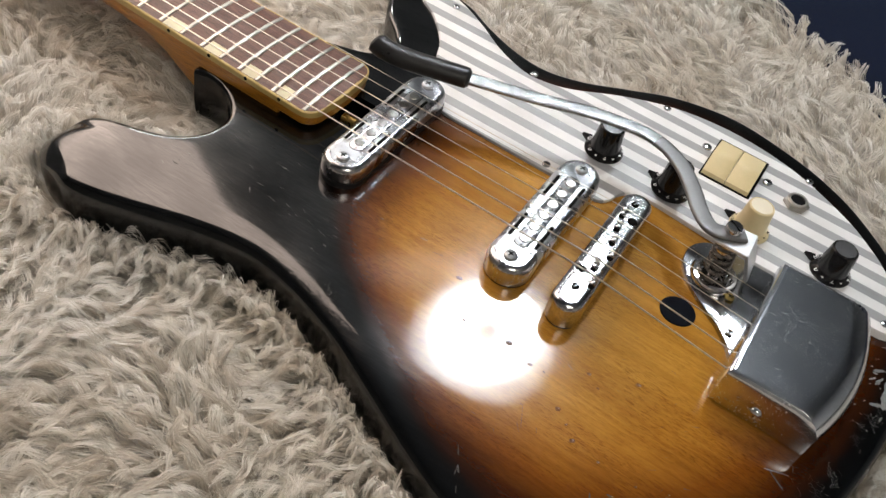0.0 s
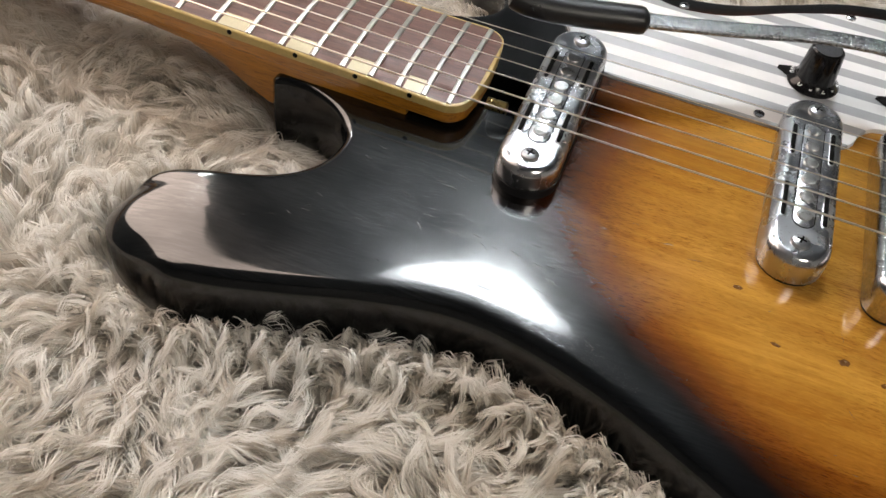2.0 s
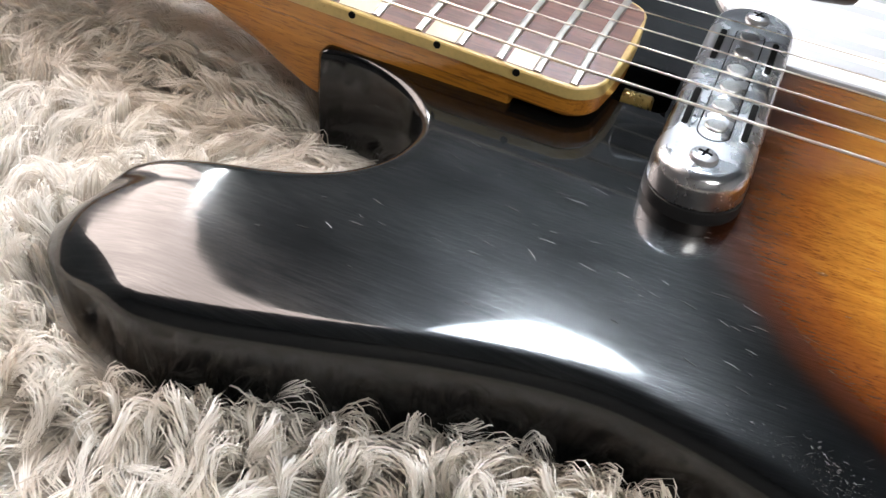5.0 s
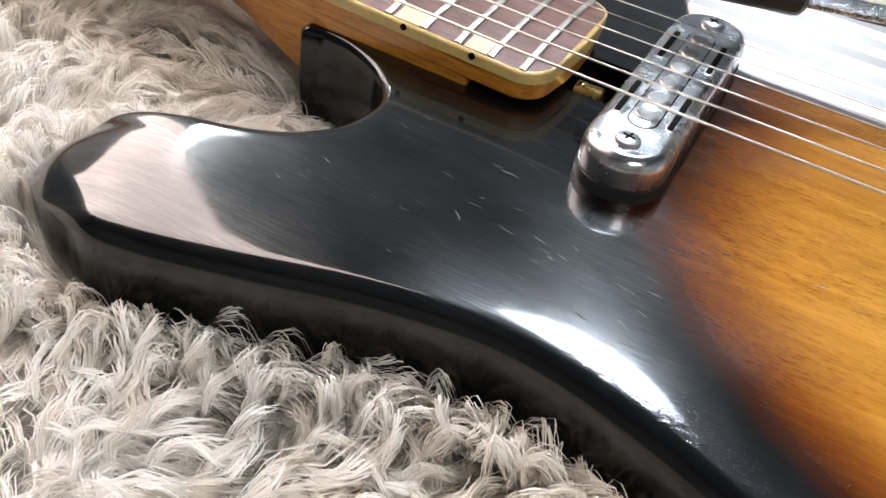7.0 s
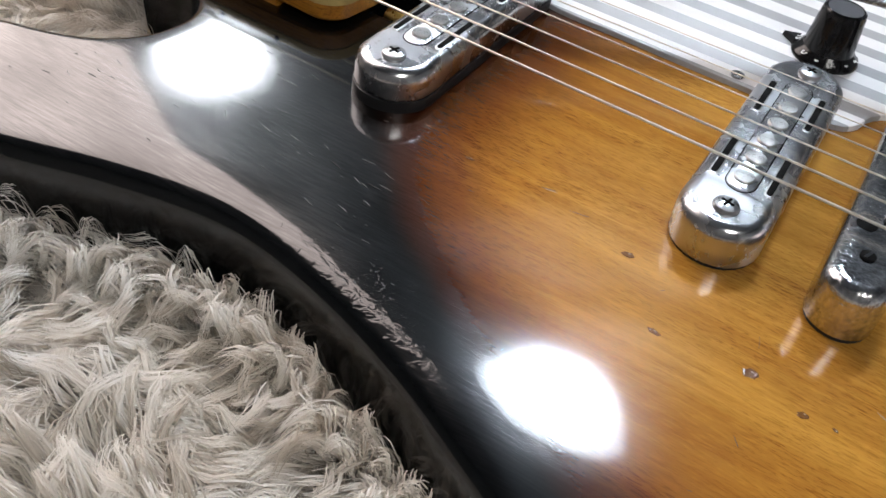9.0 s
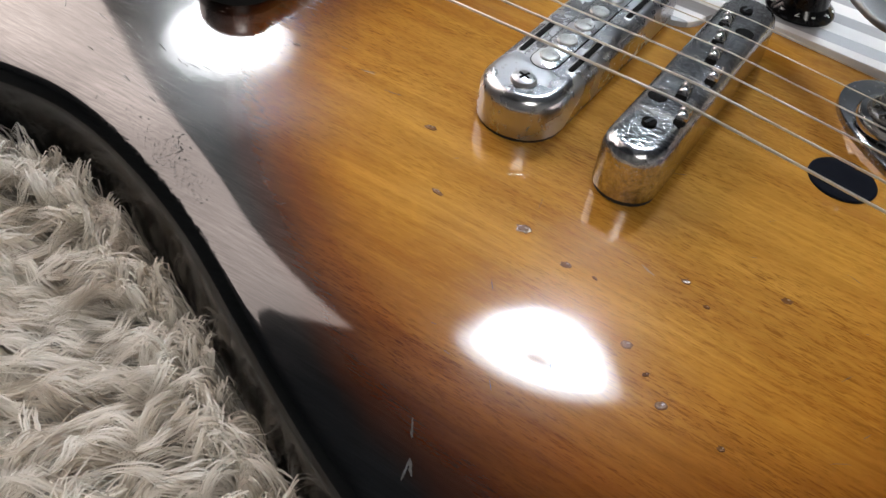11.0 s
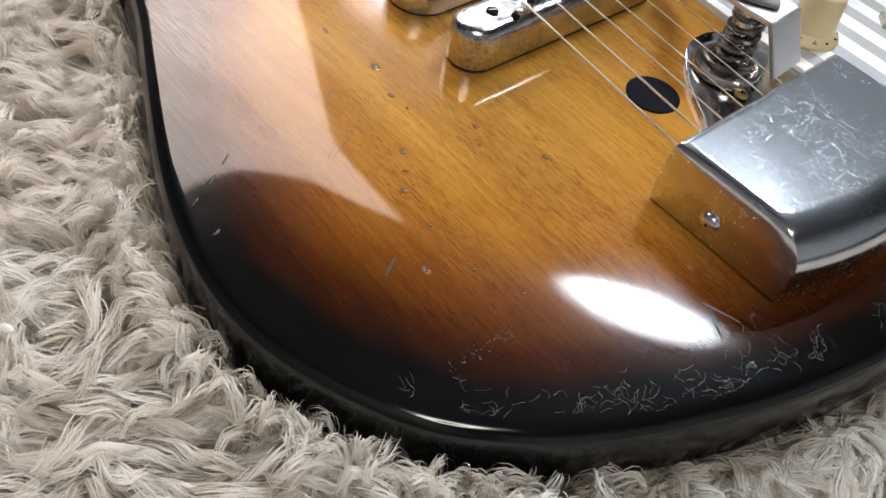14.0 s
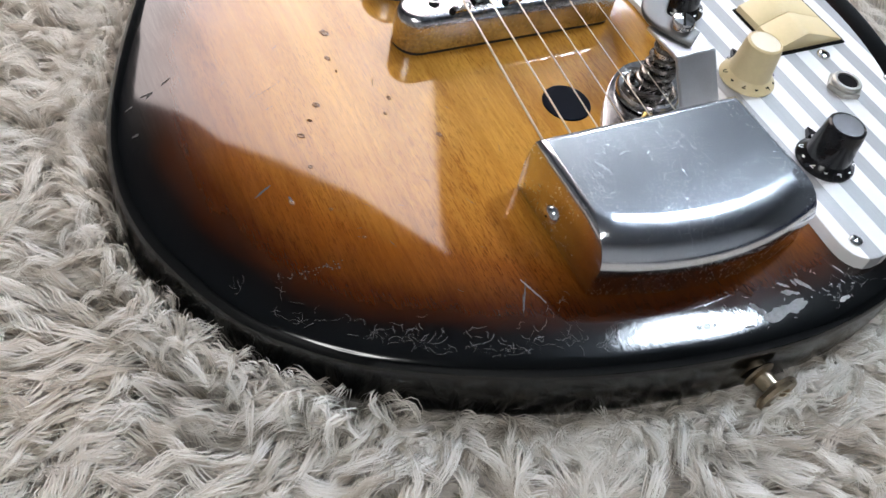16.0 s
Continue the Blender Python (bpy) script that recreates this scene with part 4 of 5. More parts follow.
# ---- vibrato tailpiece ----
def tailpiece():
    t = tagged(new("vibrato_tailpiece"), "chrome vibrato tailpiece with coil spring, cover and long arm")
    t.parent = guitar
    plate = [(0.1765, 0.048), (0.1745, 0.038), (0.1770, 0.0285), (0.1845, 0.0185), (0.195, 0.0095), (0.207, 0.001), (0.216, -0.008), (0.222, -0.0155), (0.236, -0.018), (0.252, -0.016), (0.258, 0.0), (0.256, 0.030), (0.250, 0.050), (0.232, 0.0555), (0.205, 0.0565), (0.186, 0.0560)]
    part("base_plate", slab(smooth_loop(plate, 120), TOP - 0.006, TOP + 0.0010, 0.0006), PLATE, t)
    # cover: straight front and sides, rounded and bulging at the back
    def cover_loop(d, back):
        w0, w1 = -0.0425 + d, 0.0465 - d
        p = [(0.2192 + d, w0 + 0.0004), (0.2196 + d, w0)]
        x_end = 0.2674 - back
        p += [(x, w0) for x in np.linspace(0.230, x_end, 5)]
        for a in np.linspace(0, 1, 17):
            y = w0 + (w1 - w0) * a
            bulge = 0.0078 * (1 - (2 * a - 1) ** 2)
            lean = 0.0040 * a
            p.append((x_end + 0.0006 + bulge + lean, y + (0.0001 if a == 0 else -0.0001 if a == 1 else 0)))
        p += [(x, w1) for x in np.linspace(x_end - 0.001, 0.230, 5)]
        p += [(0.2199 + d, w1), (0.2195 + d, w1 - 0.0004)]
        return np.array(p)
    top = 0.0722
    prof = [(0.0002, -0.0003, None), (0, -0.0004, 0.0560), (0, -0.0010, 0.0600), (0.0001, -0.0004, 0.0625), (0.0003, 0.0010, 0.0655), (0.0006, 0.0034, 0.0684), (0.0010, 0.0064, 0.0704), (0.0017, 0.0095, 0.0716), (0.0030, 0.0130, top), (0.0040, 0.0142, top + 0.00002)]
    bm = bmesh.new()
    def ring(d, b, z):
        lp = cover_loop(d, b)
        low = face_level(np.maximum(edge_distance(lp, LOOP), FLAT_END), lp[:, 0], lp[:, 1]) + 0.0008
        return [(x, y, f if z is None else z) for (x, y), f in zip(lp, low)]
    stack_rings(bm, [ring(*row) for row in prof], False, True)
    part("cover", bm, COVER_CHROME, t, "scratched chrome cover", True, 50)
    # dark strip put in as the shaded gap below the cover
    part("cover_shade_strip", slab(inset(cover_loop(0.0, -0.0004), 0.0009), TOP - 0.008, TOP + 0.0012, 0.0001), SOFT_BLACK, t)
    rivet = part("rivet", turned([(0.0034, 0), (0.0032, 0.0008), (0.0026, 0.0016), (0.0016, 0.0021), (0.0007, 0.0022)], 28), COVER_CHROME, t, "domed rivet")
    rivet.matrix_basis = pose(0.2405, -0.0425, 0.0562, 90, 0, 0)
    part("rivet_hole", turned([(0.0005, 0.0021), (0.0005, 0.00235), (0.0002, 0.00236)], 12), HOLE, rivet)
    # spring, cup and bracket that carry the arm
    sx, sy = 0.1935, 0.0305
    cup = part("spring_cup", turned([(0.0128, 0), (0.0128, 0.0020), (0.0120, 0.0032), (0.0104, 0.0034), (0.0092, 0.0026), (0.0086, 0.0012)], 40), CHROME, t)
    cup.location = (sx, sy, TOP + 0.0017)
    pts = []
    turns = 6.2
    for i in range(200):
        u = i / 199
        rr = 0.0060 + 0.0048 * max(0.0, 1 - u / 0.30) ** 1.3 - 0.0006 * u
        a = 2 * math.pi * turns * u
        pts.append((sx + rr * math.cos(a) - 0.0025 * u, sy + rr * math.sin(a) + 0.0055 * u, TOP + 0.0040 + 0.0195 * u ** 1.25))
    part("coil_spring", tube(pts, 0.00115, 8), SPRING, t, "steel coil spring")
    post = part("post", turned([(0.0034, 0), (0.0034, 0.0150), (0.0052, 0.0155), (0.0056, 0.0250), (0.0040, 0.0256)], 24), ROUGH_CHROME, t)
    post.matrix_basis = pose(sx, sy, TOP + 0.001, -13, -6, 0)
    # folded bracket: a top tongue and a cheek that drops to the cover
    bm = bmesh.new()
    tongue = [(0.1835, 0.0270, 0.0776), (0.1840, 0.0455, 0.0776), (0.2020, 0.0462, 0.0780), (0.2028, 0.0272, 0.0780)]
    lo = [bm.verts.new((x, y, z - 0.0018)) for x, y, z in tongue]
    hi = [bm.verts.new(p) for p in tongue]
    bm.faces.new(lo[::-1]), bm.faces.new(hi)
    for i in range(4):
        bm.faces.new((lo[i], lo[(i + 1) % 4], hi[(i + 1) % 4], hi[i]))
    cheek = [(0.2030, 0.0272, 0.0782), (0.2022, 0.0462, 0.0782), (0.2085, 0.0545, 0.0560), (0.2100, 0.0345, 0.0560)]
    lo = [bm.verts.new((x - 0.0016, y, z - 0.0008)) for x, y, z in cheek]
    hi = [bm.verts.new(p) for p in cheek]
    bm.faces.new(lo[::-1]), bm.faces.new(hi)
    for i in range(4):
        bm.faces.new((lo[i], lo[(i + 1) % 4], hi[(i + 1) % 4], hi[i]))
    bmesh.ops.bevel(bm, geom=bm.edges[:], offset=0.0004, segments=2, affect="EDGES")
    part("bracket", bm, BRACKET, t, "bent chrome bracket")
    bolt = part("arm_bolt", turned([(0.0045, 0), (0.0045, 0.0030), (0.0040, 0.0038), (0.001, 0.0040)], 26), CHROME, t, "slotted bolt")
    bolt.location = (0.1900, 0.0372, 0.0802)
    s = part("bolt_slot", box(-0.0040, 0.0040, -0.0005, 0.0005, 0.0035, 0.00405), HOLE, t)
    s.matrix_basis = pose(0.1900, 0.0372, 0.0802, 0, 0, -35)
    screw(t, 0.2060, 0.0230, TOP + 0.0018, 0.0026, BRASS, 40)
    screw(t, 0.2140, 0.0000, TOP + 0.0018, 0.0022, CHROME, 10)
    # arm: a flat bar that sweeps over the pickguard, with a black sleeve
    path = [(0.1965, 0.0400, 0.0790), (0.1890, 0.0350, 0.0790), (0.1800, 0.0325, 0.0790), (0.1710, 0.0395, 0.0792), (0.1620, 0.0515, 0.0796), (0.1510, 0.0635, 0.0802), (0.1385, 0.0715, 0.0806), (0.1250, 0.0748, 0.0806), (0.1120, 0.0738, 0.0804), (0.0910, 0.0690, 0.0800), (0.0610, 0.0568, 0.0800), (0.0300, 0.0450, 0.0805), (0.0130, 0.0388, 0.0810)]
    line = smooth_line(path, 90)
    bm = bmesh.new()
    rings = []
    for i, q in enumerate(line):
        tdir = line[min(i + 1, len(line) - 1)] - line[max(i - 1, 0)]
        tdir /= np.linalg.norm(tdir)
        side = np.array([tdir[1], -tdir[0], 0]); side /= np.linalg.norm(side)
        w, h = 0.0049, 0.0013
        rings.append([q + side * a * w + np.array([0, 0, 1]) * b * h for a, b in ((1, -0.5), (1, 0.5), (0.88, 0.9), (0.7, 1), (-0.7, 1), (-0.88, 0.9), (-1, 0.5), (-1, -0.5), (-0.8, -1), (0.8, -1))])
    stack_rings(bm, rings[46:])
    part("arm", bm, HAMMERED, t, "pitted flat steel arm", True, 60)
    bm = bmesh.new()
    stack_rings(bm, rings[:47])
    part("arm_end", bm, DULL_STEEL, t, "smooth grey end of the arm", True, 60)
    sleeve = smooth_line([(0.0250, 0.0432, 0.0806), (0.0130, 0.0388, 0.0810), (0.0000, 0.0338, 0.0814), (-0.0140, 0.0292, 0.0822), (-0.0240, 0.0272, 0.0835), (-0.0305, 0.0278, 0.0855)], 40)
    rad = [0.0048, 0.0066] + [0.0069] * (len(sleeve) - 5) + [0.0060, 0.0050, 0.0026]
    part("sleeve", tube([tuple(p) for p in sleeve], rad, 16, 0.82), SOFT_BLACK, t, "black rubber sleeve")


tailpiece()


# ---- strings ----
def strings():
    gauges = (0.00043, 0.00037, 0.00030, 0.00024, 0.00020, 0.00017)
    for i, g in enumerate(gauges):
        u = i / 5
        x0, x1 = NUT_X, 0.1395
        pts = [(x0, NECK_Y - 0.0175 + 0.035 * u, BOARD + 0.0125), (FRET22, -0.0245 + 0.0525 * u, 0.0668), (x1, -0.0298 + 0.0545 * u, 0.0690), (0.1450, -0.0300 + 0.0547 * u, 0.0689), (0.2240, -0.0345 + 0.0580 * u, 0.0640)]
        part("string", tube(pts, g, 8), STEEL, guitar, "wound steel string" if i < 3 else "plain steel string")


strings()


def strap_button():
    b = tagged(new("strap_button"), "nickel strap button on the body's end")
    b.parent = guitar
    b.matrix_basis = pose(0.3062, 0.0130, 0.0270, 0, 90, 6)
    part("stem", turned([(0.0062, 0), (0.0062, 0.0010), (0.0036, 0.0018), (0.0034, 0.0070)], 28), BRONZE, b)
    part("rim", turned([(0.0040, 0.0066), (0.0076, 0.0076), (0.0084, 0.0090), (0.0076, 0.0104), (0.0044, 0.0106), (0.0030, 0.0090)], 32), BRONZE, b)
    part("button_hole", turned([(0.0031, 0.0094), (0.001, 0.0093)], 20), HOLE, b)


strap_button()


# ---- wear on the face ----
def blotch(bm, x, y, size, stretch, turn, rng, lift=0.00012, n=9, low=0.55):
    """An uneven flake that lies on the face."""
    ring = []
    for k in range(n):
        a = 2 * math.pi * k / n
        r = size * rng.uniform(low, 1.15)
        dx, dy = r * math.cos(a) * stretch, r * math.sin(a)
        c, s = math.cos(turn), math.sin(turn)
        ring.append((x + dx * c - dy * s, y + dx * s + dy * c))
    z = face_level(np.maximum(edge_distance(np.array(ring), LOOP), FLAT_END), np.array(ring)[:, 0], np.array(ring)[:, 1]) + lift
    bm.faces.new([bm.verts.new((*p, h)) for p, h in zip(ring, z)])


def crater(bm, x, y, size, stretch, turn, rng):
    """A dent pressed into the lacquer: an uneven raised lip round a dull hollow."""
    n = 12
    c, s = math.cos(turn), math.sin(turn)
    wob = [rng.uniform(0.75, 1.2) for _ in range(n)]
    rows = []
    for r, lift in ((1.0, 0.00002), (0.80, 0.00022), (0.50, 0.00008), (0.25, 0.00003)):
        ring = []
        for k in range(n):
            a = 2 * math.pi * k / n
            dx, dy = size * r * wob[k] * math.cos(a) * stretch, size * r * wob[(k + 2) % n] * math.sin(a)
            ring.append((x + dx * c - dy * s, y + dx * s + dy * c))
        p = np.array(ring)
        z = face_level(np.maximum(edge_distance(p, LOOP), FLAT_END), p[:, 0], p[:, 1]) + lift
        rows.append([(*q, h) for q, h in zip(ring, z)])
    stack_rings(bm, rows, False, True)


def streak(bm, x, y, length, width, turn, rng, lift=0.0001):
    """A thin, slightly bent scratch on the face."""
    n = 5
    bend = rng.uniform(-0.25, 0.25)
    c, s = math.cos(turn), math.sin(turn)
    up, down = [], []
    for k in range(n):
        u = k / (n - 1) - 0.5
        px, py = u * length, bend * length * (u * u - 0.25)
        w = width * (1 - (2 * u) ** 2) * 0.5 + width * 0.08
        up.append((x + px * c - (py + w) * s, y + px * s + (py + w) * c))
        down.append((x + px * c - (py - w) * s, y + px * s + (py - w) * c))
    pts = np.array(up + down)
    z = face_level(np.maximum(edge_distance(pts, LOOP), FLAT_END), pts[:, 0], pts[:, 1]) + lift
    v = [bm.verts.new((*p, h)) for p, h in zip(pts, z)]
    for k in range(n - 1):
        bm.faces.new((v[k], v[k + 1], v[n + k + 1], v[n + k]))


def flake(bm, x, y, length, width, turn, rng, lift=0.00014):
    """A ragged patch where the lacquer has come off."""
    n = 30
    c, s = math.cos(turn), math.sin(turn)
    pts = []
    for i in range(n):
        a = 2 * math.pi * i / n
        r = rng.choice((0.55, 0.8, 0.95, 1.05)) + rng.uniform(-0.12, 0.12)
        px, py = 0.5 * length * (0.75 + 0.25 * r) * math.cos(a), 0.5 * width * r * math.sin(a)
        pts.append((x + px * c - py * s, y + px * s + py * c))
    pts.append((x, y))
    pts = np.array(pts)
    z = face_level(np.maximum(edge_distance(pts, LOOP), FLAT_END), pts[:, 0], pts[:, 1]) + lift
    v = [bm.verts.new((*p, h)) for p, h in zip(pts, z)]
    for k in range(n):
        bm.faces.new((v[k], v[(k + 1) % n], v[n]))


def squiggle(bm, x, y, rng):
    """A hair-thin scratch that wanders."""
    a = rng.uniform(0, 6.28)
    turn = rng.gauss(0, 0.10)
    step = rng.uniform(0.0003, 0.0007)
    w = rng.uniform(0.00002, 0.00006)
    pts = []
    for k in range(9):
        pts.append((x, y, a))
        a += turn + rng.gauss(0, 0.42)
        x, y = x + step * math.cos(a), y + step * math.sin(a)
    flat = np.array([(p + w * math.sin(t) * e, q - w * math.cos(t) * e) for p, q, t in pts for e in (1, -1)])
    d = edge_distance(flat, LOOP)
    if d.min() < 0.0026:
        return
    z = face_level(d, flat[:, 0], flat[:, 1]) + 0.00012
    v = [bm.verts.new((*p, h)) for p, h in zip(flat, z)]
    for k in range(8):
        bm.faces.new((v[2 * k], v[2 * k + 1], v[2 * k + 3], v[2 * k + 2]))


def wear():
    rng = random.Random(5)
    chips, dents, scuffs, glints, marks = [bmesh.new() for _ in range(5)]
    # chips and dents in the amber face
    for x, y, s, k, a in ((0.1275, -0.0785, 0.0021, 1.4, 0.2), (0.104, -0.081, 0.0012, 2.2, -0.2), (0.1415, -0.0825, 0.0015, 1.5, 0.3), (0.189, -0.058, 0.0015, 1.3, 0.4), (0.167, -0.0685, 0.0014, 1.3, 0.2),
                          (0.088, -0.060, 0.0014, 1.8, 0.1), (0.1635, -0.0955, 0.0017, 1.2, 0.5), (0.1765, -0.106, 0.0016, 1.3, 0.7), (0.174, -0.073, 0.0008, 1.5, 0.1), (0.036, -0.053, 0.0009, 2.4, 0.1), (0.149, -0.082, 0.0006, 2.2, -0.3),
                          (0.203, -0.119, 0.0013, 1.6, 0.2), (0.191, -0.108, 0.0010, 1.2, 0.4), (0.210, -0.108, 0.0009, 1.3, 0.9), (0.224, -0.102, 0.0008, 1.5, 1.2), (0.1705, -0.1005, 0.0008, 1.6, 1.0)):
        crater(dents, x, y, s * 0.72, k, a, rng)
        # a pale spot set off-centre, painting the dent's glint
        blotch(glints, x + 0.15 * s, y + 0.30 * s, s * 0.17, k * 1.3, a + 0.2, rng, 0.00016)
    streak(glints, 0.158, -0.071, 0.0045, 0.0005, -0.35, rng, 0.00012)
    streak(glints, 0.0605, -0.0505, 0.0040, 0.0004, 0.2, rng, 0.00012)
    # fine scratches on the black neck end
    for _ in range(46):
        streak(scuffs, rng.uniform(-0.09, 0.05), rng.uniform(-0.108, -0.045), rng.uniform(0.001, 0.005), rng.uniform(0.00010, 0.00030), rng.uniform(-0.35, 0.2), rng)
    nicks = random.Random(17)
    for _ in range(26):
        streak(marks, nicks.uniform(-0.085, 0.03), nicks.uniform(-0.098, -0.048), nicks.uniform(0.0012, 0.0048), nicks.uniform(0.00010, 0.00022), nicks.gauss(-0.15, 0.22), nicks)
    for _ in range(28):
        x = rng.uniform(0.07, 0.27)
        streak(scuffs, x, rng.uniform(-0.125, -0.03), rng.uniform(0.001, 0.005), rng.uniform(0.00007, 0.00018), rng.uniform(-1.4, 1.4), rng)
    for x, y, l, w, a in ((0.1380, -0.1420, 0.0050, 0.0006, -1.00), (0.1420, -0.1500, 0.0050, 0.0006, -1.30), (0.1465, -0.1570, 0.0040, 0.0006, -1.05), (0.1425, -0.1490, 0.004, 0.0009, -0.9), (0.1960, -0.1265, 0.0075, 0.0009, -1.10), (0.2020, -0.1190, 0.0030, 0.0009, 0.2), (0.1590, -0.1580, 0.0030, 0.0011, -1.2), (0.1520, -0.1095, 0.014, 0.00018, -1.14), (0.1535, -0.1160, 0.006, 0.00018, -0.9), (0.1610, -0.1120, 0.004, 0.00018, -1.2), (0.2615, -0.0620, 0.014, 0.0005, -0.55), (0.2640, -0.0640, 0.008, 0.0003, -0.5), (0.071, -0.054, 0.006, 0.0003, 0.2), (0.060, -0.050, 0.005, 0.0003, 0.3)):
        flake(scuffs, x, y, l, w, a, rng)
    # curled scratches in clusters along the tail end of the rim
    for cx, cy, count, size in ((0.278, -0.070, 12, 0.005), (0.282, -0.054, 9, 0.004), (0.285, -0.044, 12, 0.004), (0.245, -0.134, 26, 0.006), (0.262, -0.110, 34, 0.007), (0.271, -0.098, 24, 0.006), (0.276, -0.082, 20, 0.006),
                                (0.231, -0.150, 14, 0.005), (0.290, -0.010, 12, 0.005), (0.297, 0.046, 14, 0.004), (0.292, 0.058, 10, 0.005), (0.268, -0.055, 7, 0.006), (0.296, 0.004, 16, 0.004)):
        for _ in range(int(count * 1.5)):
            squiggle(marks, cx + rng.gauss(0, size * 0.62), cy + rng.gauss(0, size * 0.8), rng)
    for _ in range(60):
        u = rng.random()
        blotch(scuffs, 0.2290 + 0.002 * u + rng.gauss(0, 0.0009), -0.134 + 0.021 * u + rng.gauss(0, 0.001), rng.uniform(0.00012, 0.0003), 1.5, rng.uniform(0, 3), rng, 0.0001, 6)
    # flakes where the lacquer has come off
    for x, y, long, wide, a in ((0.2960, 0.0225, 0.0215, 0.0052, 1.66), (0.2925, 0.0130, 0.0070, 0.0030, 0.5), (0.2905, 0.0290, 0.0075, 0.0026, 1.2), (0.2870, 0.0285, 0.0050, 0.0014, 0.9), (0.2890, 0.0360, 0.0070, 0.0022, 0.6), (0.2990, 0.0480, 0.0060, 0.0018, 1.7), (0.2875, 0.0330, 0.0030, 0.0016, 0.2),
                                (0.2880, 0.0540, 0.0050, 0.0007, 0.4), (0.2600, -0.0590, 0.0095, 0.0008, 0.35), (0.2640, -0.0575, 0.0060, 0.0005, 0.3), (0.2970, 0.0060, 0.0040, 0.0012, 1.4)):
        flake(chips, x, y, long, wide, a, rng)
    for _ in range(44):
        x, y = rng.uniform(0.283, 0.300), rng.uniform(-0.012, 0.070)
        flake(chips, x, y, rng.uniform(0.0006, 0.0022), rng.uniform(0.0002, 0.0006), rng.uniform(0, 3), rng)
    # worn rim at the waist
    waist = [p for p in inset(LOOP, 0.006) if 0.020 < p[0] < 0.066 and p[1] < -0.09]
    for p in waist:
        for _ in range(int(44 * math.exp(-((p[0] - 0.046) / 0.014) ** 2))):
            x, y = p + np.array([rng.gauss(0, 0.002), rng.gauss(0, 0.0024)])
            if edge_distance(np.array([[x, y]]), LOOP)[0] > 0.0025:
                blotch(scuffs, x, y, rng.uniform(0.00004, 0.00012), 2.0, rng.uniform(0, 3), rng, 0.0001, 5)
    # scratches and flecks beside it
    for _ in range(11):
        u = rng.random()
        streak(scuffs, 0.0345 + 0.020 * u + rng.gauss(0, 0.0015), -0.1075 + 0.0045 * rng.uniform(-1, 1), rng.uniform(0.0008, 0.0032), rng.uniform(0.00004, 0.00010), rng.choice((0.55, 0.75, -0.35)) + rng.gauss(0, 0.12), rng)
    for _ in range(40):
        u = rng.random()
        streak(scuffs, 0.0400 + 0.0075 * u + rng.gauss(0, 0.0007), -0.1055 - 0.0073 * u + rng.gauss(0, 0.0007), rng.uniform(0.0003, 0.0011), rng.uniform(0.00010, 0.00028), rng.gauss(-0.5, 0.5), rng)
    for _ in range(18):
        x, y = rng.uniform(0.006, 0.034), rng.gauss(-0.1065, 0.0022)
        if edge_distance(np.array([[x, y]]), LOOP)[0] > 0.004:
            streak(scuffs, x, y, rng.uniform(0.0003, 0.0012), rng.uniform(0.00008, 0.0002), rng.gauss(-0.4, 0.5), rng)
    for bm, name, mat, label in ((glints, "glint_spot", GLINT, "painted glints in the dents and two pale streaks"), (chips, "paint_chip", CHIP, "pale chips in the lacquer"), (dents, "dent", DENT, "small dents with raised lips"), (scuffs, "scratch", SCUFF, "pale scratches and scuffs"), (marks, "scribble_scratch", MARK, "hair-thin tangled scratches")):
        tagged(part(name, bm, mat, guitar, label, name == "dent", 80), kind="stuff")


wear()


# ---- rug ----
MAT_TOP = 0.014              # level of the close under-pile
RUG_EDGE = (0.482, -0.615)     # far side: y = a + b x


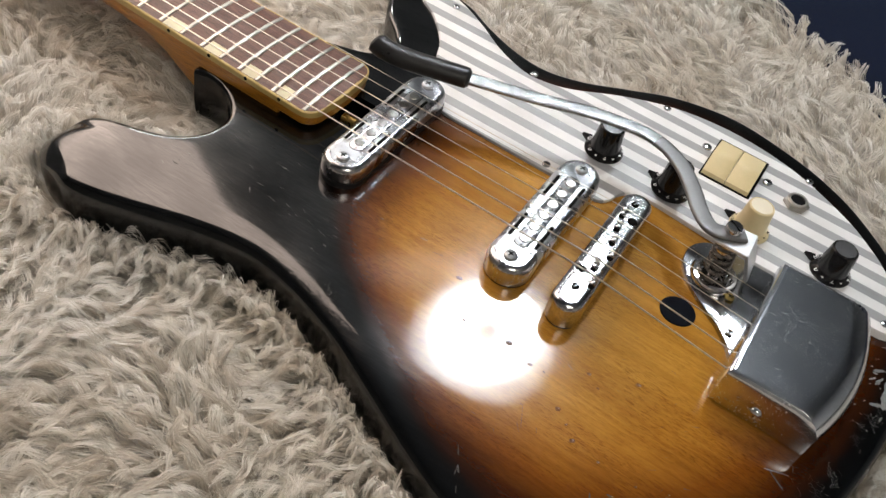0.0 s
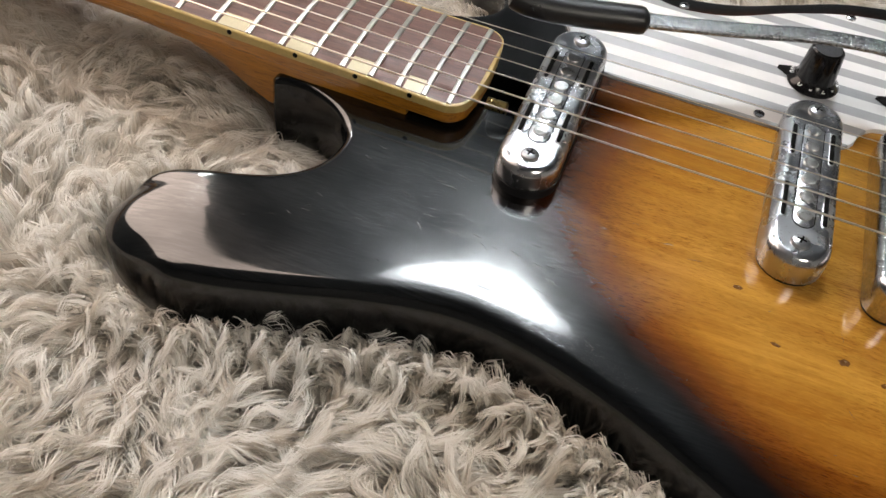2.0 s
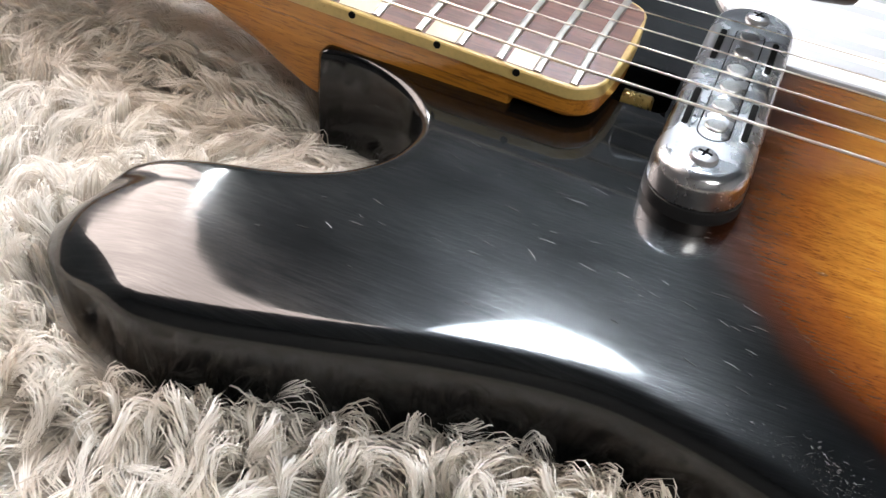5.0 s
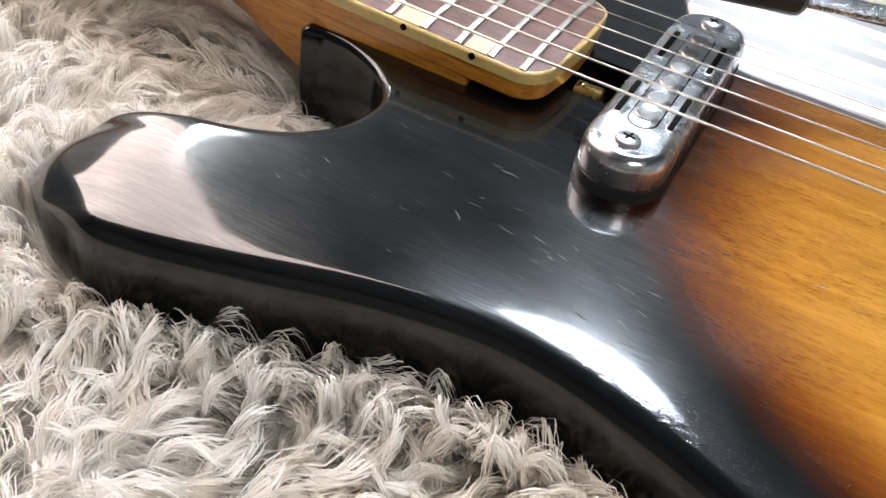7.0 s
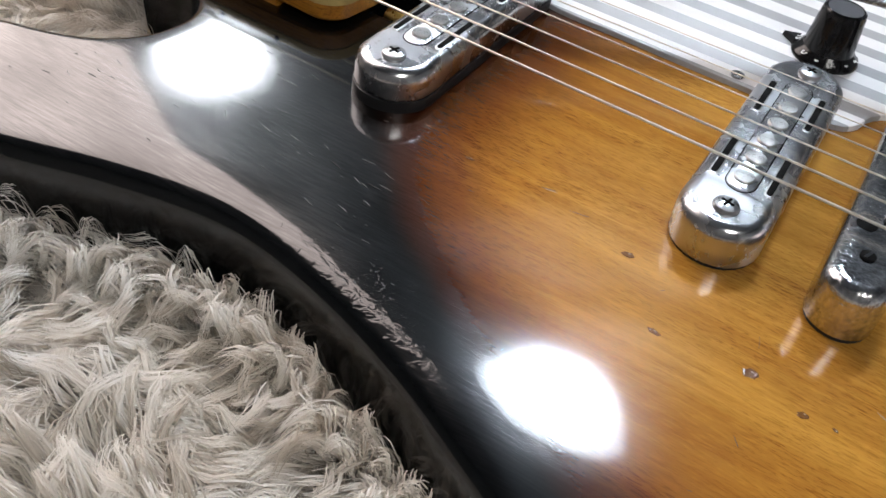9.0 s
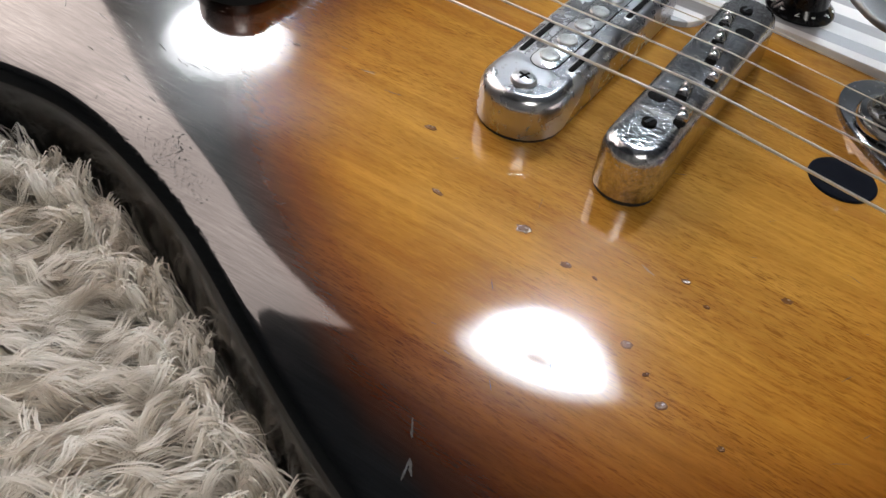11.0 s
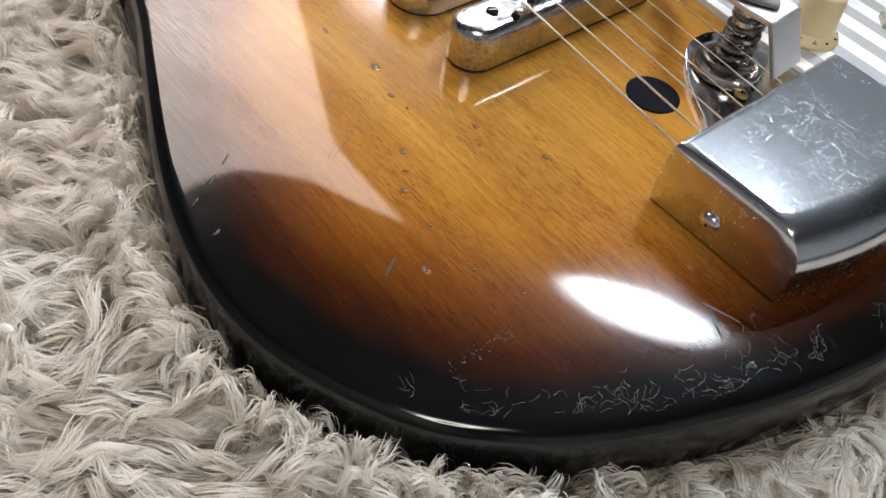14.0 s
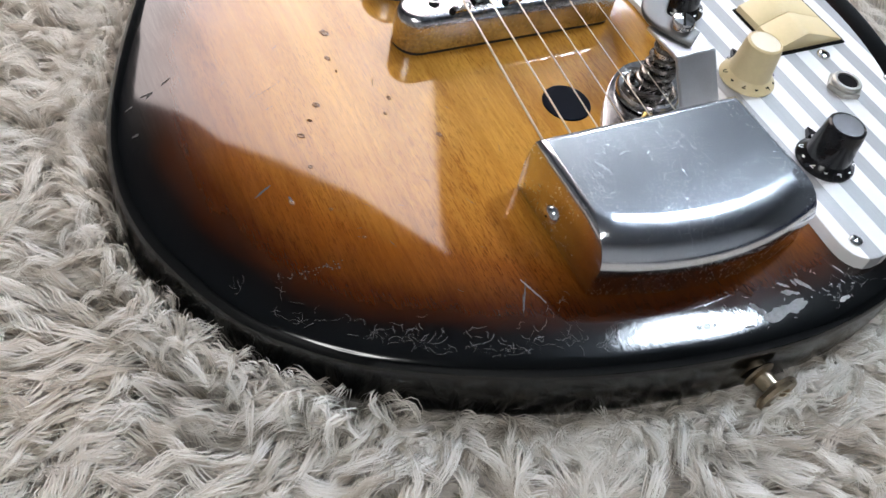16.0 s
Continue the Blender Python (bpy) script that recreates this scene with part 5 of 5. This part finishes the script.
def rug():
    r = tagged(new("rug"), "beige-grey shaggy long-pile rug under the guitar", "rug")
    along, down, middle = np.array((0.852, -0.524)), np.array((-0.524, -0.852)), np.array((0.10, 0.4040))
    loop = np.array([middle - 0.7 * along + 1.5 * down, middle + 1.1 * along + 1.5 * down, middle + 1.1 * along, middle - 0.7 * along])
    part("backing", slab(loop, -0.004, MAT_TOP, 0.003), BACKING, r)
    body_loop = offset_by(LOOP, FLAT_END - EDGE_R)[::4]

    def tufts(x0, x1, y0, y1, pitch, per, seed):
        g = np.random.default_rng(seed)
        cx, cy = np.meshgrid(np.arange(x0, x1, pitch), np.arange(y0, y1, pitch))
        c = np.stack([cx.ravel(), cy.ravel()], 1) + g.uniform(-0.5, 0.5, (cx.size, 2)) * pitch
        c = c[c[:, 1] < RUG_EDGE[0] + RUG_EDGE[1] * c[:, 0] + g.uniform(-0.012, 0.004, len(c))]
        c = c[np.abs((c - middle) @ along - 0.2) < 0.89]
        return c[edge_distance(c, body_loop) < 0.006], per

    def flow(p):
        """The lie of the pile: a slow swirl with local disorder."""
        x, y = p[:, 0], p[:, 1]
        a = 0.75 * np.sin(7 * x + 3 * y) + 0.65 * np.sin(-5 * x + 9 * y + 1.3) + 0.5 * np.sin(29 * x - 23 * y + 0.4) + 0.5 * np.sin(47 * y + 21 * x) + 0.4 * np.sin(83 * x + 61 * y)
        return a

    fields = [tufts(-0.30, 0.44, -0.26, 0.10, 0.0049, 17, 1), tufts(-0.40, 0.60, 0.10, 0.58, 0.0068, 10, 2), tufts(-0.40, -0.30, -0.26, 0.10, 0.0068, 10, 3), tufts(0.44, 0.9, -0.5, 0.10, 0.012, 8, 4), tufts(-0.40, 0.44, -0.5, -0.26, 0.012, 8, 5)]
    # the rest of the rug, thinner sown
    wide = np.stack(np.meshgrid(np.arange(-1.1, 1.1, 0.019), np.arange(0.0, 1.49, 0.019)), 2).reshape(-1, 2)
    wide = wide + np.random.default_rng(9).uniform(-0.009, 0.009, wide.shape)
    wide = middle + wide[:, :1] * along + wide[:, 1:] * down
    x, y = wide.T
    done = ((x > -0.40) & (x < 0.60) & (y > -0.5) & (y < 0.58)) | ((x > 0.44) & (x < 0.9) & (y > -0.5) & (y < 0.10))
    fields.append((wide[~done & ((wide - middle) @ along > -0.69)], 6))
    close = np.random.default_rng(8)
    skirt = np.vstack([inset(LOOP, -o)for o in (0.0042, 0.006, 0.0085, 0.0115)])
    skirt = skirt + close.normal(0, 0.0014, skirt.shape)
    skirt = skirt[(edge_distance(skirt, body_loop) < 0.001) & (skirt[:, 1] < 0.12)]
    skirt = skirt[~((skirt[:, 0] < -0.06) & (skirt[:, 1] > -0.06))]      # the cutaway stays clear
    fields.append((skirt, 18))
    V, F, A, K = [], [], [], []
    base = 0
    for k, (c, per) in enumerate(fields):
        g = np.random.default_rng(30 + k)
        m = len(c)
        fine = per > 10
        last = k == len(fields) - 1
        reach = g.uniform(0.017, 0.034, m)
        rise = g.uniform(0.006, 0.017, m) * (1.0 if fine else 0.72)
        curl = 1.1 * np.sin(23 * c[:, 0] - 31 * c[:, 1]) + 0.7 * np.sin(61 * c[:, 0] + 47 * c[:, 1]) + g.normal(0, 0.45, m)
        # the pile lies away from the body, with a slow swirl
        eps = 0.002
        gx = edge_distance(c + (eps, 0), body_loop) - edge_distance(c - (eps, 0), body_loop)
        gy = edge_distance(c + (0, eps), body_loop) - edge_distance(c - (0, eps), body_loop)
        out = np.arctan2(-gy, -gx)
        lie = out + flow(c) + g.normal(0, 0.34, m)
        tip = c + np.stack([np.cos(lie), np.sin(lie)], 1) * reach[:, None] * 0.8
        away = edge_distance(tip, body_loop) > 0.002
        lie = np.where(away, out + g.normal(0, 0.9, m), lie)
        curl = np.where(away, curl * 0.3, curl)
        under = edge_distance(c, body_loop) > -0.002
        rise = np.where(under, 0.006, rise)
        if last:
            # strands pressed up against the side of the body
            lie = out + g.choice([-1, 1], m) * g.uniform(0.1, 1.5, m)
            reach, rise, curl = g.uniform(0.008, 0.024, m), g.uniform(0.014, 0.025, m) * np.where(c[:, 0] > 0.27, 0.5, 1.0), g.normal(0, 0.6, m)
        far = k == len(fields) - 2
        spread = 0.0028 if fine else 0.016 if far else 0.0042
        n = m * per
        idx = np.repeat(np.arange(m), per)
        root = c[idx] + g.normal(0, spread * 0.6, (n, 2))
        a = lie[idx] + g.normal(0, 0.15, n)
        ln = reach[idx] * g.uniform(0.6, 1.15, n)
        up = rise[idx] * g.uniform(0.6, 1.12, n)
        cu = curl[idx] + g.normal(0, 0.25, n)
        wave = g.uniform(-1.0, 1.0, m)[idx] + g.normal(0, 0.25, n)
        wide = g.uniform(0.00012, 0.00025, n) * (1.0 if fine else 6.0 if far else 1.7)
        S = 7 if fine else 5
        pos = np.zeros((n, S, 3))
        pos[:, 0, :2] = root
        pos[:, 0, 2] = MAT_TOP - 0.001
        x, y = root[:, 0].copy(), root[:, 1].copy()
        for s in range(1, S):
            u = s / (S - 1)
            ang = a + cu * (u - 0.3) + wave * math.sin(u * 7.0 + 0.6)
            x += np.cos(ang) * ln / (S - 1)
            y += np.sin(ang) * ln / (S - 1)
            pos[:, s, 0], pos[:, s, 1] = x, y
            pos[:, s, 2] = MAT_TOP - 0.001 + up * math.sin(math.pi * 0.73 * u ** 0.75)
        # gather the strands of a tuft towards a common tip
        mid = np.zeros((m, S, 3))
        np.add.at(mid, idx, pos)
        mid /= per
        pull = np.interp(np.linspace(0, 1, S), [0, 0.3, 0.6, 1.0], [0, 0.30, 0.60, 0.82])[None, :, None]
        pos = pos * (1 - pull) + mid[idx] * pull
        tang = np.gradient(pos, axis=1)
        side = np.stack([-tang[:, :, 1], tang[:, :, 0], np.zeros((n, S))], 2)
        side /= np.linalg.norm(side, axis=2)[:, :, None] + 1e-9
        tilt = g.uniform(-0.7, 0.7, n)
        side[:, :, 2] = np.sin(tilt)[:, None]
        taper = np.interp(np.linspace(0, 1, S), [0, 0.2, 0.55, 1.0], [0.9, 1.0, 0.9, 0.1])
        half = side * (wide[:, None] * taper)[:, :, None]
        pair = np.stack([pos - half, pos + half], 2).reshape(n * S * 2, 3)
        q = np.arange(n)[:, None] * (S * 2) + np.arange(S - 1)[None, :] * 2
        quads = np.stack([q, q + 1, q + 3, q + 2], 2).reshape(-1, 4) + base
        V.append(pair), F.append(quads)
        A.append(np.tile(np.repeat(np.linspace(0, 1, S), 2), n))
        K.append(np.repeat(np.clip(g.uniform(0, 1, m)[idx] + g.normal(0, 0.08, n), 0, 1), S * 2))
        base += len(pair)
    V, F, A, K = np.vstack(V), np.vstack(F), np.concatenate(A), np.concatenate(K)
    me = bpy.data.meshes.new("fur")
    me.vertices.add(len(V))
    me.vertices.foreach_set("co", V.astype(np.float32).ravel())
    me.loops.add(F.size)
    me.loops.foreach_set("vertex_index", F.astype(np.int32).ravel())
    me.polygons.add(len(F))
    me.polygons.foreach_set("loop_start", np.arange(0, F.size, 4, dtype=np.int32))
    me.polygons.foreach_set("use_smooth", np.ones(len(F), bool))
    me.update(calc_edges=True)
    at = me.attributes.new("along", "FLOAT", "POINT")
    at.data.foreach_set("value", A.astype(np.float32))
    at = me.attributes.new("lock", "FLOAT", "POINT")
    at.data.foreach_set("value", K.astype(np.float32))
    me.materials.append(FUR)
    ob = new("fur", me)
    ob.parent = r
    tagged(ob, "beige-grey tufted strands with lighter tips", kind="stuff")


rug()


def lint():
    """A crumb of white fluff caught in the pile."""
    rng = random.Random(3)
    bm = bmesh.new()
    bmesh.ops.create_icosphere(bm, subdivisions=2, radius=1.0)
    for v in bm.verts:
        k = rng.uniform(0.75, 1.2)
        v.co = (v.co.x * 0.0021 * k, v.co.y * 0.0014 * k, v.co.z * 0.0010 * k)
    o = tagged(part("lint", bm, WHITE_INK, None, "", True, 80), "white crumb of lint caught in the rug pile", "lint")
    o.matrix_basis = pose(0.1455, -0.2135, MAT_TOP + 0.0145, 10, 0, 25)


lint()
